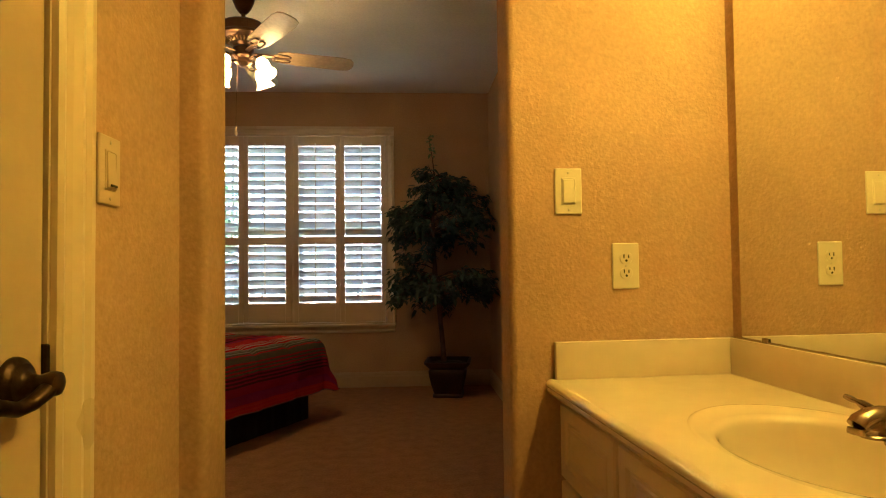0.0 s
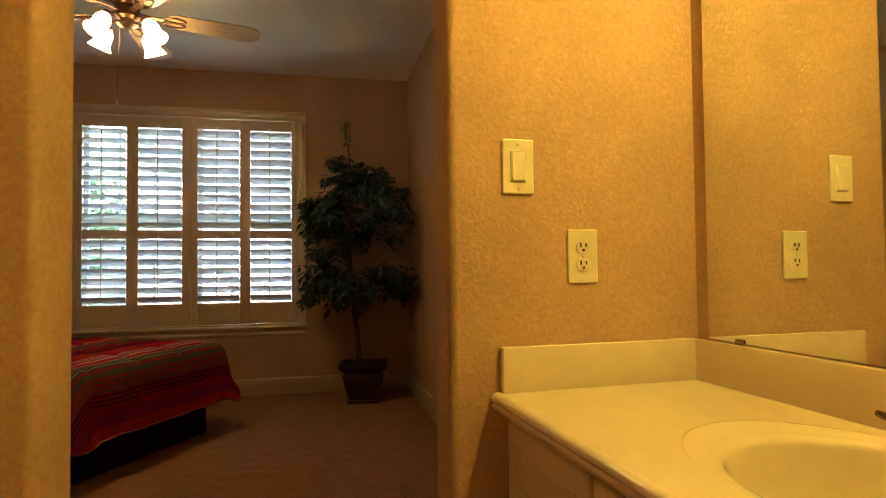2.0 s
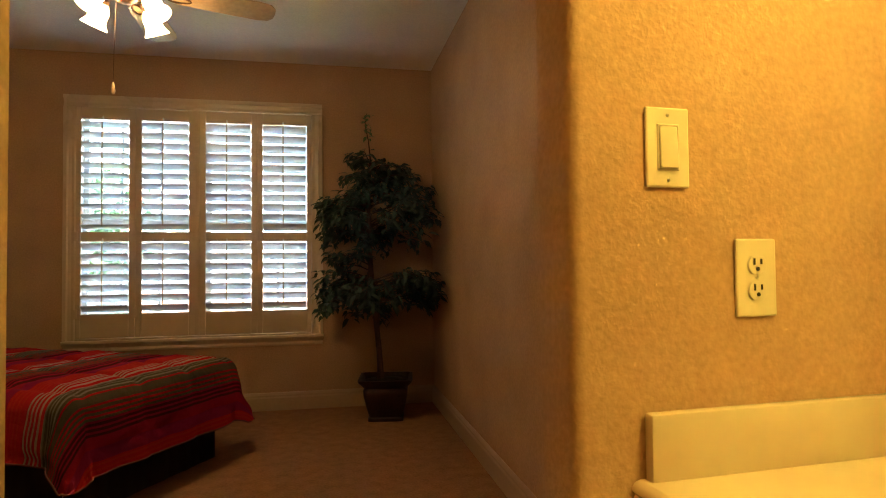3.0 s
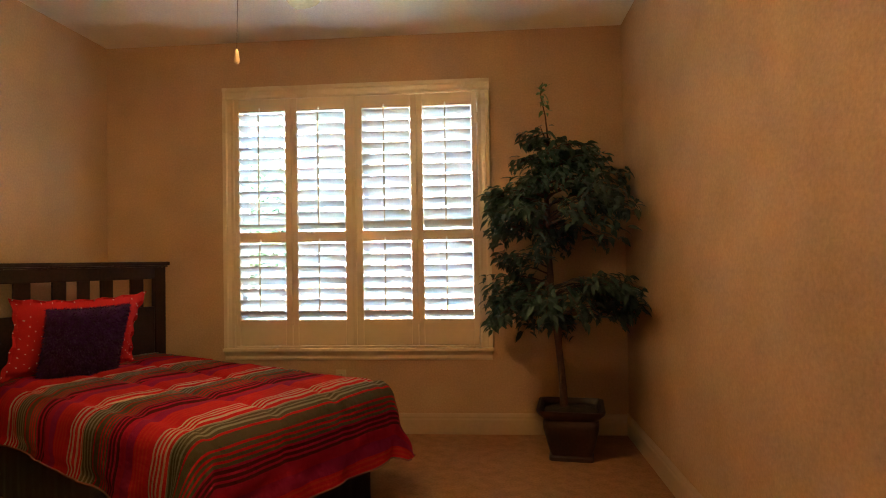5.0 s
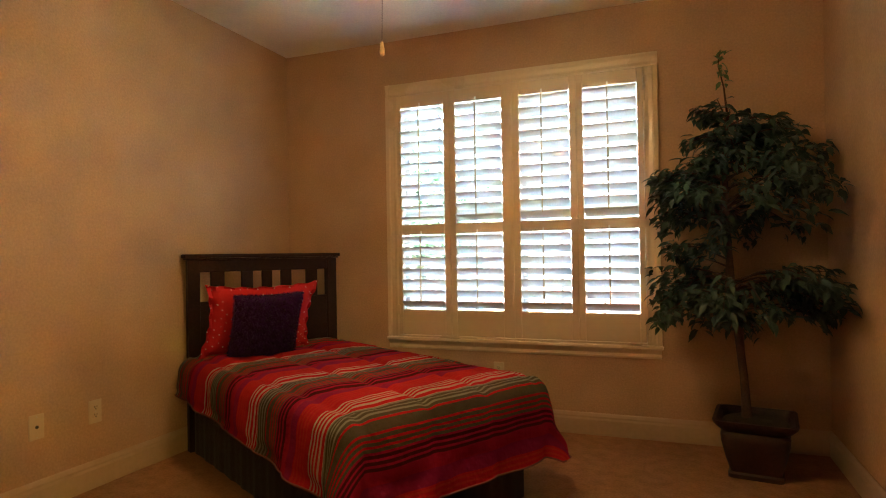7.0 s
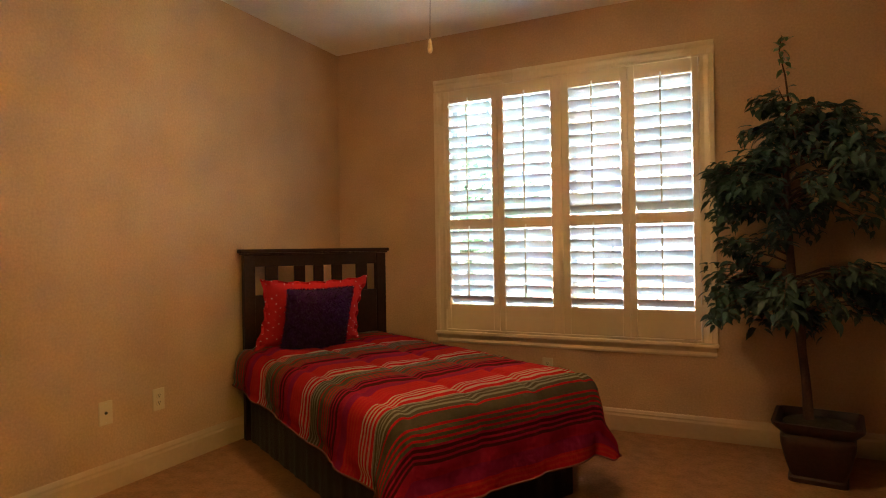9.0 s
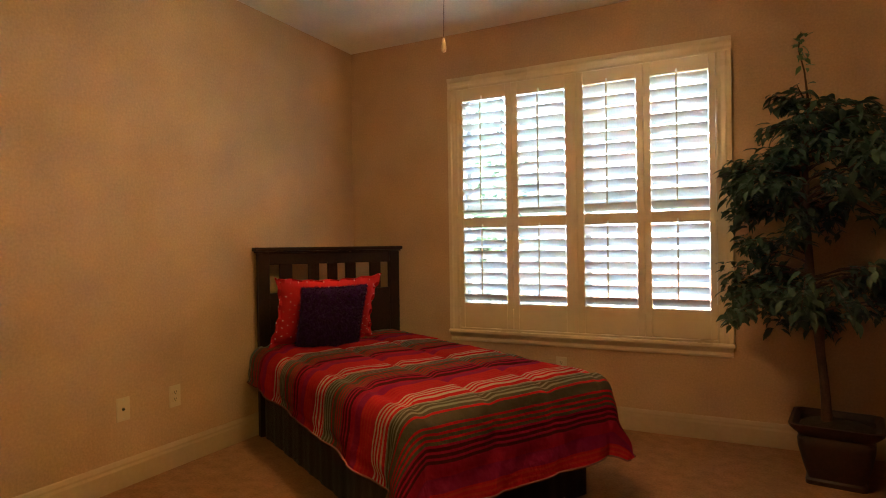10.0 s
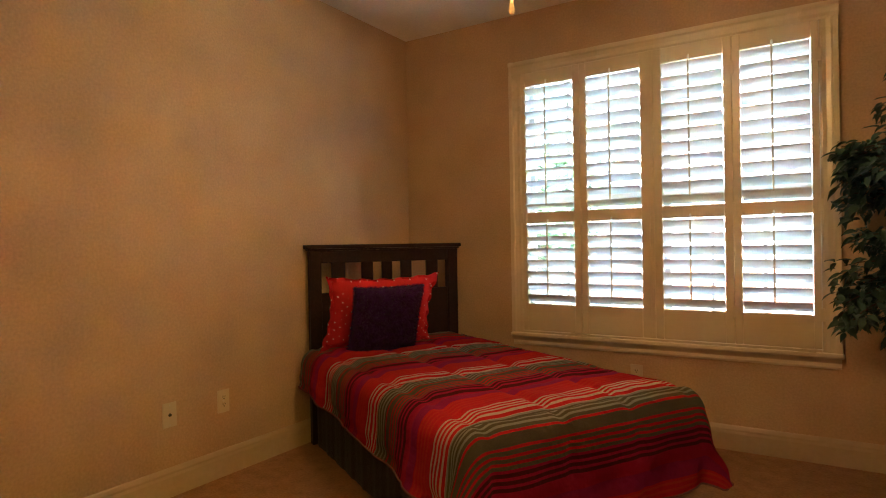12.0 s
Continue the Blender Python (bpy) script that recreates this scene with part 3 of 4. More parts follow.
for s in (1, -1):
    bm = lathe(bmesh.new(), [(0.029, 0.0), (0.029, 0.005), (0.025, 0.008), (0.024, 0.014), (0.0255, 0.018), (0.021, 0.030), (0.015, 0.040), (0.012, 0.048), (0.005, 0.052)], 22, Matrix.Translation((0, s * 0.062, 0)))
    hb = part("handle_base", bm, NICKEL, fau, smooth=True)
    bm = tube(bmesh.new(), [(0.0, s * 0.062, 0.044), (-0.010, s * 0.064, 0.056), (-0.022, s * 0.070, 0.066), (-0.029, s * 0.074, 0.070), (-0.038, s * 0.080, 0.075), (-0.047, s * 0.086, 0.080)],
              [0.011, 0.011, 0.0085, 0.0050, 0.0065, 0.0045], 12)
    part("lever", bm, NICKEL, hb, smooth=True)
part("lift_rod", lathe(bmesh.new(), [(0.003, 0.02), (0.003, 0.052), (0.008, 0.055), (0.0125, 0.063), (0.0125, 0.069), (0.008, 0.076), (0.003, 0.078)], 14, Matrix.Translation((0.030, 0, 0))), NICKEL, fau, "small metal lift knob", True)

# mirror on the east wall
mir = empty("mirror", "large frameless wall mirror standing on the backsplash", "mirror", BATH @ pose(BATH_R, -4.090, 0.9025))
part("mirror_glass", boxed(-0.006, -0.001, -2.2, 0.0, 0.0, 1.15), MIRROR, mir)
for y in (-0.095, -1.1, -2.1):
    part("mirror_clip", boxed(-0.011, -0.0065, y - 0.012, y + 0.012, -0.006, 0.008, r=0.002, seg=1), NICKEL, mir, "small metal mirror clip")

# light bar over the mirror
bar_ = empty("vanity_light", "warm glass-shaded vanity light bar over the mirror", "wall lamp", BATH @ pose(BATH_R, -4.82, 2.30))
part("back_plate", boxed(-0.025, -0.001, -0.38, 0.38, -0.055, 0.055, r=0.008), NICKEL, bar_, smooth=True)
for k in (-0.26, 0.0, 0.26):
    arm = part("arm", tube(bmesh.new(), [(-0.02, k, 0), (-0.09, k, 0.015), (-0.13, k, 0.0), (-0.135, k, -0.03)], 0.009, 10), NICKEL, bar_, smooth=True)
    bm = bmesh.new()
    prof = [(0.028, -0.03), (0.034, -0.06), (0.042, -0.10), (0.056, -0.14), (0.064, -0.155)]
    n = 24
    rings = [[bm.verts.new((-0.135 + r * math.cos(2 * math.pi * i / n), k + r * math.sin(2 * math.pi * i / n), z)) for i in range(n)] for r, z in prof + [(r - 0.003, z) for r, z in prof[::-1]]]
    for p, q in zip(rings, rings[1:]):
        for i in range(n):
            bm.faces.new((p[i], p[(i + 1) % n], q[(i + 1) % n], q[i]))
    part("shade", bm, VSHADE, arm, "glowing frosted glass shade", True)
    lamp("vanity_bulb", "POINT", VANITY_POWER, VANITY_WARM, BATH @ pose(BATH_R - 0.135, -4.82 + k, 2.30 - 0.15), 0.03)

# ---- ceiling fan ----
FANX, FANY, DROP = 1.03, -2.0, -0.088
fan = empty("ceiling_fan", "bronze ceiling fan with maple blades and four lit shades", "ceiling fan", pose(FANX, FANY, H))
part("canopy", lathe(bmesh.new(), [(0.068, -0.001), (0.068, -0.012), (0.062, -0.055), (0.045, -0.095), (0.026, -0.122), (0.016, -0.130)], 28), FANMETAL, fan, smooth=True)
part("downrod", lathe(bmesh.new(), [(0.012, -0.035), (0.012, -0.112)], 14), FANMETAL, fan, smooth=True)
motor = part("motor_housing", lathe(bmesh.new(), [(0.03, -0.095), (0.085, -0.099), (0.122, -0.106), (0.132, -0.116), (0.134, -0.165), (0.139, -0.170), (0.146, -0.178), (0.148, -0.188), (0.140, -0.196), (0.112, -0.202), (0.074, -0.222), (0.055, -0.242)], 44), FANMETAL, fan, smooth=True)
for i in range(30):
    a = 2 * math.pi * i / 30
    bm = boxed(0.082, 0.114, -0.0040, 0.0040, -0.0025, 0.0025)
    bm.transform(Matrix.Rotation(a, 4, "Z") @ Matrix.Translation((0, 0, -0.2135)) @ Matrix.Translation((0.098, 0, 0)) @ Matrix.Rotation(radians(-28), 4, "Y") @ Matrix.Translation((-0.103, 0, 0)) )
    part("vent_rib", bm, BRASS, motor)
part("switch_housing", lathe(bmesh.new(), [(0.050, -0.24), (0.060, -0.25), (0.062, -0.30), (0.048, -0.315), (0.050, -0.335), (0.030, -0.352), (0.008, -0.356)], 28), FANMETAL, fan, smooth=True)


def blade_bm():
    bm = bmesh.new()
    pts = [(0.20, -0.052), (0.24, -0.060), (0.40, -0.066), (0.58, -0.070), (0.635, -0.060), (0.655, -0.035), (0.660, 0.0), (0.655, 0.035), (0.635, 0.060), (0.58, 0.070), (0.40, 0.066), (0.24, 0.060), (0.20, 0.052), (0.19, 0.0)]
    prism(bm, pts, -0.003, 0.003)
    return bm


blade_me = None
for i in range(5):
    m = Matrix.Rotation(radians(17 + 72 * i), 4, "Z") @ Matrix.Translation((0, 0, -0.278)) @ Matrix.Rotation(radians(-13), 4, "X")
    if blade_me is None:
        blade_me = mesh_of(blade_bm(), "blade", BLADE)
        bm = boxed(0.06, 0.17, -0.014, 0.014, -0.004, 0.004, r=0.003)
        for sy in (-1, 1):
            loop = [(0.222 + 0.052 * math.cos(2 * math.pi * k / 14), sy * (0.020 + 0.019 * math.sin(2 * math.pi * k / 14)), -0.008) for k in range(15)]
            tube(bm, loop, 0.0045, 6)
        iron_me = mesh_of(bm, "blade_iron", FANMETAL)
    bl = share("blade", blade_me, fan, m, "pale maple fan blade")
    share("blade_iron", iron_me, bl)
for i in range(4):
    a = radians(60 + 90 * i)
    r = Matrix.Rotation(a, 4, "Z")
    arm = part("light_arm", tube(bmesh.new(), [r @ Vector(p) for p in ((0.04, 0, -0.325), (0.080, 0, -0.305), (0.112, 0, -0.316), (0.126, 0, -0.335))], [0.008, 0.008, 0.008, 0.010], 10), FANMETAL, fan, smooth=True)
    sm = r @ Matrix.Translation((0.124, 0, -0.325)) @ Matrix.Rotation(radians(-30), 4, "Y") @ Matrix.Scale(0.88, 4)
    part("fitter", lathe(bmesh.new(), [(0.014, 0.012), (0.026, 0.004), (0.030, -0.012), (0.026, -0.016)], 20, sm), FANMETAL, arm, smooth=True)
    bm = bmesh.new()
    prof = [(0.024, -0.012), (0.030, -0.022), (0.042, -0.045), (0.046, -0.065), (0.044, -0.085), (0.048, -0.110), (0.062, -0.135), (0.066, -0.140)]
    n = 24
    rings = [[bm.verts.new(sm @ Vector((q * math.cos(2 * math.pi * j / n), q * math.sin(2 * math.pi * j / n), z))) for j in range(n)] for q, z in prof + [(q - 0.003, z) for q, z in prof[::-1]]]
    for p, q in zip(rings, rings[1:]):
        for j in range(n):
            bm.faces.new((p[j], p[(j + 1) % n], q[(j + 1) % n], q[j]))
    part("shade", bm, SHADE, arm, "glowing frosted tulip shade", True)
    where = Matrix.Translation((FANX, FANY, H + DROP)) @ sm @ Vector((0, 0, -0.10))
    lamp("fan_bulb", "POINT", FAN_POWER, FAN_WARM, Matrix.Translation(where), 0.03)
chain = part("pull_chain", tube(bmesh.new(), [(-0.018, -0.052, -0.33), (-0.022, -0.056, -0.45), (-0.026, -0.058, -0.60), (-0.028, -0.060, -0.732)], 0.0011, 6), FANMETAL, fan)
part("pull_knob", lathe(bmesh.new(), [(0.002, 0.0), (0.005, -0.005), (0.007, -0.019), (0.0098, -0.037), (0.0075, -0.048), (0.0025, -0.052)], 16, Matrix.Translation((-0.028, -0.060, -0.731))), IVORY, chain, "turned wooden pull knob", True)

for child in fan.children:
    if not child.name.startswith("canopy"):
        child.matrix_basis = Matrix.Translation((0, 0, DROP)) @ child.matrix_basis

# ---- bed ----
BED = Matrix(((0.876, 0.483, 0, -0.548), (-0.483, 0.876, 0, -0.683), (0, 0, 1, 0), (0, 0, 0, 1)))  # x: head to foot, y: across, towards the window
BL, BW, BT = 1.84, 1.00, 0.575

hb = empty("headboard", "espresso slatted wooden twin headboard standing in the corner", "headboard", BED)
HW = 0.522
for s in (-1, 1):
    part("post", boxed(-0.05, 0.0, s * (HW - 0.012) - 0.036 * (s > 0) * 2, s * (HW - 0.012) + 0.036 * (s < 0) * 2, 0.0, 1.165, r=0.004), DARKWOOD, hb)
part("cap", boxed(-0.062, 0.014, -HW - 0.012, HW + 0.012, 1.176, 1.200, r=0.006), DARKWOOD, hb)
part("cap_moulding", boxed(-0.055, 0.007, -HW, HW, 1.1655, 1.1755, r=0.003, seg=1), DARKWOOD, hb)
inner = HW - 0.012 - 0.0725
part("top_rail", boxed(-0.042, -0.010, -inner, inner, 1.088, 1.165, r=0.003, seg=1), DARKWOOD, hb)
part("lower_panel", boxed(-0.042, -0.010, -inner, inner, 0.25, 0.905, r=0.003, seg=1), DARKWOOD, hb)
for c, w in ((-0.325, 0.042), (-0.135, 0.037), (0.0, 0.034), (0.135, 0.037), (0.325, 0.042)):
    part("slat", boxed(-0.036, -0.016, c - w, c + w, 0.905, 1.088, r=0.002, seg=1), DARKWOOD, hb)

mat_ = empty("mattress", "twin mattress and box spring under the comforter", "mattress", BED)
part("box_spring", boxed(0.02, BL - 0.09, -BW / 2 + 0.04, BW / 2 - 0.04, 0.10, 0.33, r=0.02), MATTRESS, mat_)
part("mattress_body", boxed(0.02, BL - 0.03, -BW / 2 + 0.02, BW / 2 - 0.02, 0.3305, BT - 0.035, r=0.05, seg=3), MATTRESS, mat_, smooth=True)


def skirt(run, out):
    """A softly pleated cloth panel along a run of floor points, hanging from under the mattress."""
    bm = bmesh.new()
    dx, dy = out
    rows = []
    for k in range(6):
        f = k / 5
        row = []
        for i, (px, py) in enumerate(run):
            w = (0.001 + 0.004 * f) * (0.6 * math.sin(i * 0.55 + px) + 0.4 * math.sin(i * 1.27 + py * 3))
            row.append(bm.verts.new((px + dx * w, py + dy * w, 0.40 - 0.395 * f)))
        rows.append(row)
    for a, b in zip(rows, rows[1:]):
        for i in range(len(run) - 1):
            bm.faces.new((a[i], a[i + 1], b[i + 1], b[i]))
    bmesh.ops.solidify(bm, geom=bm.faces[:], thickness=0.004)
    return bm


sk = empty("bedskirt", "dark pleated bedskirt hanging to the carpet", "bedskirt", BED)
SY = BW / 2 - 0.012
for sy in (-1, 1):
    part("side_panel", skirt([(0.02 + (BL - 0.075) * i / 110, sy * SY) for i in range(111)], (0, sy)), FABRIC_DARK, sk, smooth=True)
part("foot_panel", skirt([(BL - 0.05, -SY + 2 * SY * i / 60) for i in range(61)], (1, 0)), FABRIC_DARK, sk, smooth=True)


def stripes():
    """Woven stripes that run across the bed, set by the cloth's own length."""
    m = bpy.data.materials.new("striped_comforter")
    m.use_nodes = True
    n, l = m.node_tree.nodes, m.node_tree.links
    b = n["Principled BSDF"]
    b.inputs["Roughness"].default_value = 0.92
    b.inputs["Specular IOR Level"].default_value = 0.05
    uv = n.new("ShaderNodeUVMap")
    uv.uv_map = "cloth"
    sep = n.new("ShaderNodeSeparateXYZ")
    l.new(uv.outputs[0], sep.inputs[0])
    wob = n.new("ShaderNodeTexNoise")
    wob.inputs["Scale"].default_value = 5.0
    l.new(uv.outputs[0], wob.inputs["Vector"])
    shift = n.new("ShaderNodeMath")
    shift.operation = "MULTIPLY_ADD"
    shift.inputs[1].default_value = 0.012
    l.new(wob.outputs["Fac"], shift.inputs[0])
    l.new(sep.outputs["X"], shift.inputs[2])
    rep = n.new("ShaderNodeMath")
    rep.operation = "MULTIPLY_ADD"
    rep.inputs[1].default_value, rep.inputs[2].default_value = 1 / PERIOD, -PHASE / PERIOD
    l.new(shift.outputs[0], rep.inputs[0])
    fr = n.new("ShaderNodeMath")
    fr.operation = "FRACT"
    l.new(rep.outputs[0], fr.inputs[0])
    ground, line = n.new("ShaderNodeValToRGB"), n.new("ShaderNodeValToRGB")

    def fill(node, stops):
        e = node.color_ramp.elements
        node.color_ramp.interpolation = "CONSTANT"
        while len(e) > 1:
            e.remove(e[-1])
        e[0].position = 0.0
        for i, (at, c) in enumerate(stops):
            k = e[0] if i == 0 else e.new(at)
            k.color = (*c, 1)
        l.new(fr.outputs[0], node.inputs[0])
    red, orange, olive, maroon, purple, cream, grey = (0.60, 0.022, 0.028), (0.62, 0.040, 0.028), (0.125, 0.105, 0.070), (0.110, 0.016, 0.024), (0.34, 0.018, 0.085), (0.62, 0.47, 0.38), (0.30, 0.29, 0.235)
    crimson = (0.46, 0.016, 0.058)
    fill(ground, [(0.0, red), (0.155, olive), (0.50, maroon), (0.62, crimson), (0.70, purple), (0.79, red), (0.94, red)])
    fill(line, [(0.0, cream), (0.155, grey), (0.307, red), (0.34, olive), (0.385, red), (0.50, crimson), (0.62, crimson), (0.70, purple), (0.79, orange), (0.94, red)])
    wave = n.new("ShaderNodeMath")
    wave.operation = "MULTIPLY"
    wave.inputs[1].default_value = 26.0
    l.new(fr.outputs[0], wave.inputs[0])
    f2 = n.new("ShaderNodeMath")
    f2.operation = "FRACT"
    l.new(wave.outputs[0], f2.inputs[0])
    gt = n.new("ShaderNodeMath")
    gt.operation = "LESS_THAN"
    gt.inputs[1].default_value = 0.43
    l.new(f2.outputs[0], gt.inputs[0])
    mix = n.new("ShaderNodeMix")
    mix.data_type = "RGBA"
    l.new(gt.outputs[0], mix.inputs["Factor"])
    l.new(ground.outputs[0], mix.inputs["A"])
    l.new(line.outputs[0], mix.inputs["B"])
    weave = n.new("ShaderNodeTexNoise")
    weave.inputs["Scale"].default_value = 260
    l.new(uv.outputs[0], weave.inputs["Vector"])
    fade = n.new("ShaderNodeMix")
    fade.data_type, fade.blend_type = "RGBA", "MULTIPLY"
    fade.inputs["Factor"].default_value = 0.45
    l.new(mix.outputs["Result"], fade.inputs["A"])
    wr = n.new("ShaderNodeMapRange")
    wr.inputs["From Min"].default_value, wr.inputs["From Max"].default_value = 0.3, 0.7
    wr.inputs["To Min"].default_value, wr.inputs["To Max"].default_value = 0.75, 1.3
    l.new(weave.outputs["Fac"], wr.inputs["Value"])
    l.new(wr.outputs[0], fade.inputs["B"])
    l.new(fade.outputs["Result"], b.inputs["Base Color"])
    bp = n.new("ShaderNodeBump")
    bp.inputs["Strength"].default_value, bp.inputs["Distance"].default_value = 0.35, 0.002
    l.new(weave.outputs["Fac"], bp.inputs["Height"])
    crinkle, bp2 = n.new("ShaderNodeTexNoise"), n.new("ShaderNodeBump")
    crinkle.inputs["Scale"].default_value, crinkle.inputs["Detail"].default_value = 34, 4
    l.new(uv.outputs[0], crinkle.inputs["Vector"])
    bp2.inputs["Strength"].default_value, bp2.inputs["Distance"].default_value = 0.7, 0.012
    l.new(crinkle.outputs["Fac"], bp2.inputs["Height"])
    l.new(bp.outputs[0], bp2.inputs["Normal"])
    l.new(bp2.outputs[0], b.inputs["Normal"])
    return m


PERIOD, PHASE = 0.60, 0.50
COMFORTER = stripes()


def comforter():
    """A quilted cover draped over the mattress, with a cone of cloth at each foot corner."""
    bm = bmesh.new()
    uv = bm.loops.layers.uv.new("cloth")
    hw, drop, foot = BW / 2 - 0.01, 0.34, 0.37
    na, nb = 150, 120
    grid = []
    where = {}
    for i in range(na + 1):
        s = 0.03 + (BL - 0.01 + foot) * i / na
        row = []
        for j in range(nb + 1):
            w = -hw - drop + (2 * hw + 2 * drop) * j / nb
            cx, cy = min(s, BL - 0.01), max(-hw, min(hw, w))
            dx, dy = s - cx, w - cy
            d = math.hypot(dx, dy)
            if dx and dy:
                d = min(d, 0.42)
            if dy and not dx:
                d *= 0.74 + 0.26 * s / BL
            z = BT
            q = 0.5 + 0.5 * math.cos(2 * math.pi * (s - 0.2) / 0.32)
            r = 0.5 + 0.5 * math.cos(2 * math.pi * (w + 0.16) / 0.32)
            puff = 0.019 * (1 - max(q ** 14, r ** 14)) + 0.009 * noise.noise((s * 4, w * 4, 0.3)) + 0.006 * noise.noise((s * 13, w * 11, 2.0))
            if d > 0:
                ux, uy = dx / math.hypot(dx, dy), dy / math.hypot(dx, dy)
                rad = 0.08
                if d < rad * 1.57:
                    a = d / rad
                    out, down = rad * math.sin(a), rad * (1 - math.cos(a))
                else:
                    h = d - rad * 1.57
                    ripple = 0.008 * math.sin((s + w * 1.3) * 17) * min(1, h / 0.2) + 0.022 * noise.noise((s * 3.5, w * 3.5, 5))* min(1, h / 0.15)
                    flare = 0.11 + (0.50 * min(dx, abs(dy)) / (dx + abs(dy)) if dx and dy else 0)
                    out, down = rad + flare * h + ripple, rad + h * 0.975
                edge = max(0.0, 1 - d / 0.12)
                px, py, pz = cx + ux * (out + 0.6 * puff * (1 - edge)), cy + uy * (out + 0.6 * puff * (1 - edge)), BT - down + puff * edge
            else:
                inset = min(1, (BL - 0.01 - s) / 0.10 + 0.3, (hw - abs(w)) / 0.10 + 0.3)
                px, py, pz = cx, cy, BT + puff + 0.012 * inset
            v = bm.verts.new((px, py, max(0.012, pz)))
            where[v] = (s, w)
            row.append(v)
        grid.append(row)
    for a, b in zip(grid, grid[1:]):
        for j in range(nb):
            f = bm.faces.new((a[j], a[j + 1], b[j + 1], b[j]))
            for lp in f.loops:
                lp[uv].uv = where[lp.vert]
    hem = bmesh.new()
    rim = [r[0].co.copy() for r in grid] + [v.co.copy() for v in grid[-1][1:]] + [r[-1].co.copy() for r in grid[-2::-1]]
    tube(hem, rim, 0.0042, 6)
    bmesh.ops.solidify(bm, geom=bm.faces[:], thickness=0.012)
    return bm, hem


cov = empty("comforter", "striped red, olive and purple comforter draped over the bed", "comforter", BED)
quilt_bm, hem_bm = comforter()
quilt = part("quilt", quilt_bm, COMFORTER, cov, smooth=True)
part("hem", hem_bm, HEM, quilt, "faded coral hem piping", True)


def cushion(w, h, thick, ruff=0.0, flange=0.0, n=26, pull=0.07):
    """A stuffed pillow in the x-z plane, thick along y, its lower edge at z = 0."""
    bm = bmesh.new()
    sides = []
    for s in (1, -1):
        g = []
        for i in range(n + 1):
            row = []
            for j in range(n + 1):
                a, b = 2 * i / n - 1, 2 * j / n - 1
                k = 1 - flange
                t = max(0, 1 - (abs(a) / k) ** 2.6) * max(0, 1 - (abs(b) / k) ** 2.6)
                pinch = 1 - pull * (1 - abs(a) ** 2) * abs(b) ** 3
                pin2 = 1 - pull * (1 - abs(b) ** 2) * abs(a) ** 3
                wave = 0.012 * math.sin(a * 19 + b * 15) if (abs(a) > k or abs(b) > k) else 0
                y = s * (thick / 2 * t ** 0.45 + 0.003) + wave + ruff * noise.noise((a * 9, b * 9, s * 3))
                row.append(bm.verts.new((a * w / 2 * pin2, y, (b * pinch + 1) * h / 2)))
            g.append(row)
        for p, q in zip(g, g[1:]):
            for j in range(n):
                bm.faces.new((p[j], p[j + 1], q[j + 1], q[j]))
        sides.append(g)
    f, b = sides
    rim = [(i, 0) for i in range(n)] + [(n, j) for j in range(n)] + [(i, n) for i in range(n, 0, -1)] + [(0, j) for j in range(n, 0, -1)]
    for (i, j), (k, m) in zip(rim, rim[1:] + rim[:1]):
        bm.faces.new((f[i][j], f[k][m], b[k][m], b[i][j]))
    return bm


def dotted():
    m = material("dotted_red_cotton", (0.52, 0.022, 0.026), 0.9, vary=0.1, scale=10, fine=200, bump=0.2, bump_scale=300, spec=0.08)
    n, l = m.node_tree.nodes, m.node_tree.links
    b = n["Principled BSDF"]
    co = n.new("ShaderNodeTexCoord")
    mp = n.new("ShaderNodeMapping")
    mp.inputs["Rotation"].default_value = (0, radians(45), 0)
    mp.inputs["Scale"].default_value = (27, 0.0, 27)
    l.new(co.outputs["Object"], mp.inputs["Vector"])
    vo = n.new("ShaderNodeTexVoronoi")
    vo.inputs["Scale"].default_value = 1.0
    vo.inputs["Randomness"].default_value = 0.12
    l.new(mp.outputs[0], vo.inputs["Vector"])
    lt = n.new("ShaderNodeMath")
    lt.operation = "LESS_THAN"
    lt.inputs[1].default_value = 0.10
    l.new(vo.outputs["Distance"], lt.inputs[0])
    mix = n.new("ShaderNodeMix")
    mix.data_type = "RGBA"
    old = b.inputs["Base Color"].links[0].from_socket
    l.new(lt.outputs[0], mix.inputs["Factor"])
    l.new(old, mix.inputs["A"])
    mix.inputs["B"].default_value = (0.72, 0.58, 0.50, 1)
    l.new(mix.outputs["Result"], b.inputs["Base Color"])
    return m


DOTTED = dotted()
lean = Matrix.Rotation(radians(90), 4, "Z")
sham = empty("pillow", "red pillow with white dots leaning on the headboard", "pillow", BED @ Matrix.Translation((0.165, -0.155, BT + 0.015)) @ lean @ Matrix.Rotation(radians(19), 4, "X"))
part("sham", cushion(0.71, 0.455, 0.15, flange=0.10, pull=0.12), DOTTED, sham, smooth=True)
plush = empty("throw_pillow", "dark purple furry square throw pillow on the bed", "throw pillow", BED @ Matrix.Translation((0.33, -0.195, BT + 0.012)) @ lean @ Matrix.Rotation(radians(20), 4, "X"))
core = cushion(0.415, 0.40, 0.15, ruff=0.008, n=22)
fur = bmesh.new()
core.normal_update()
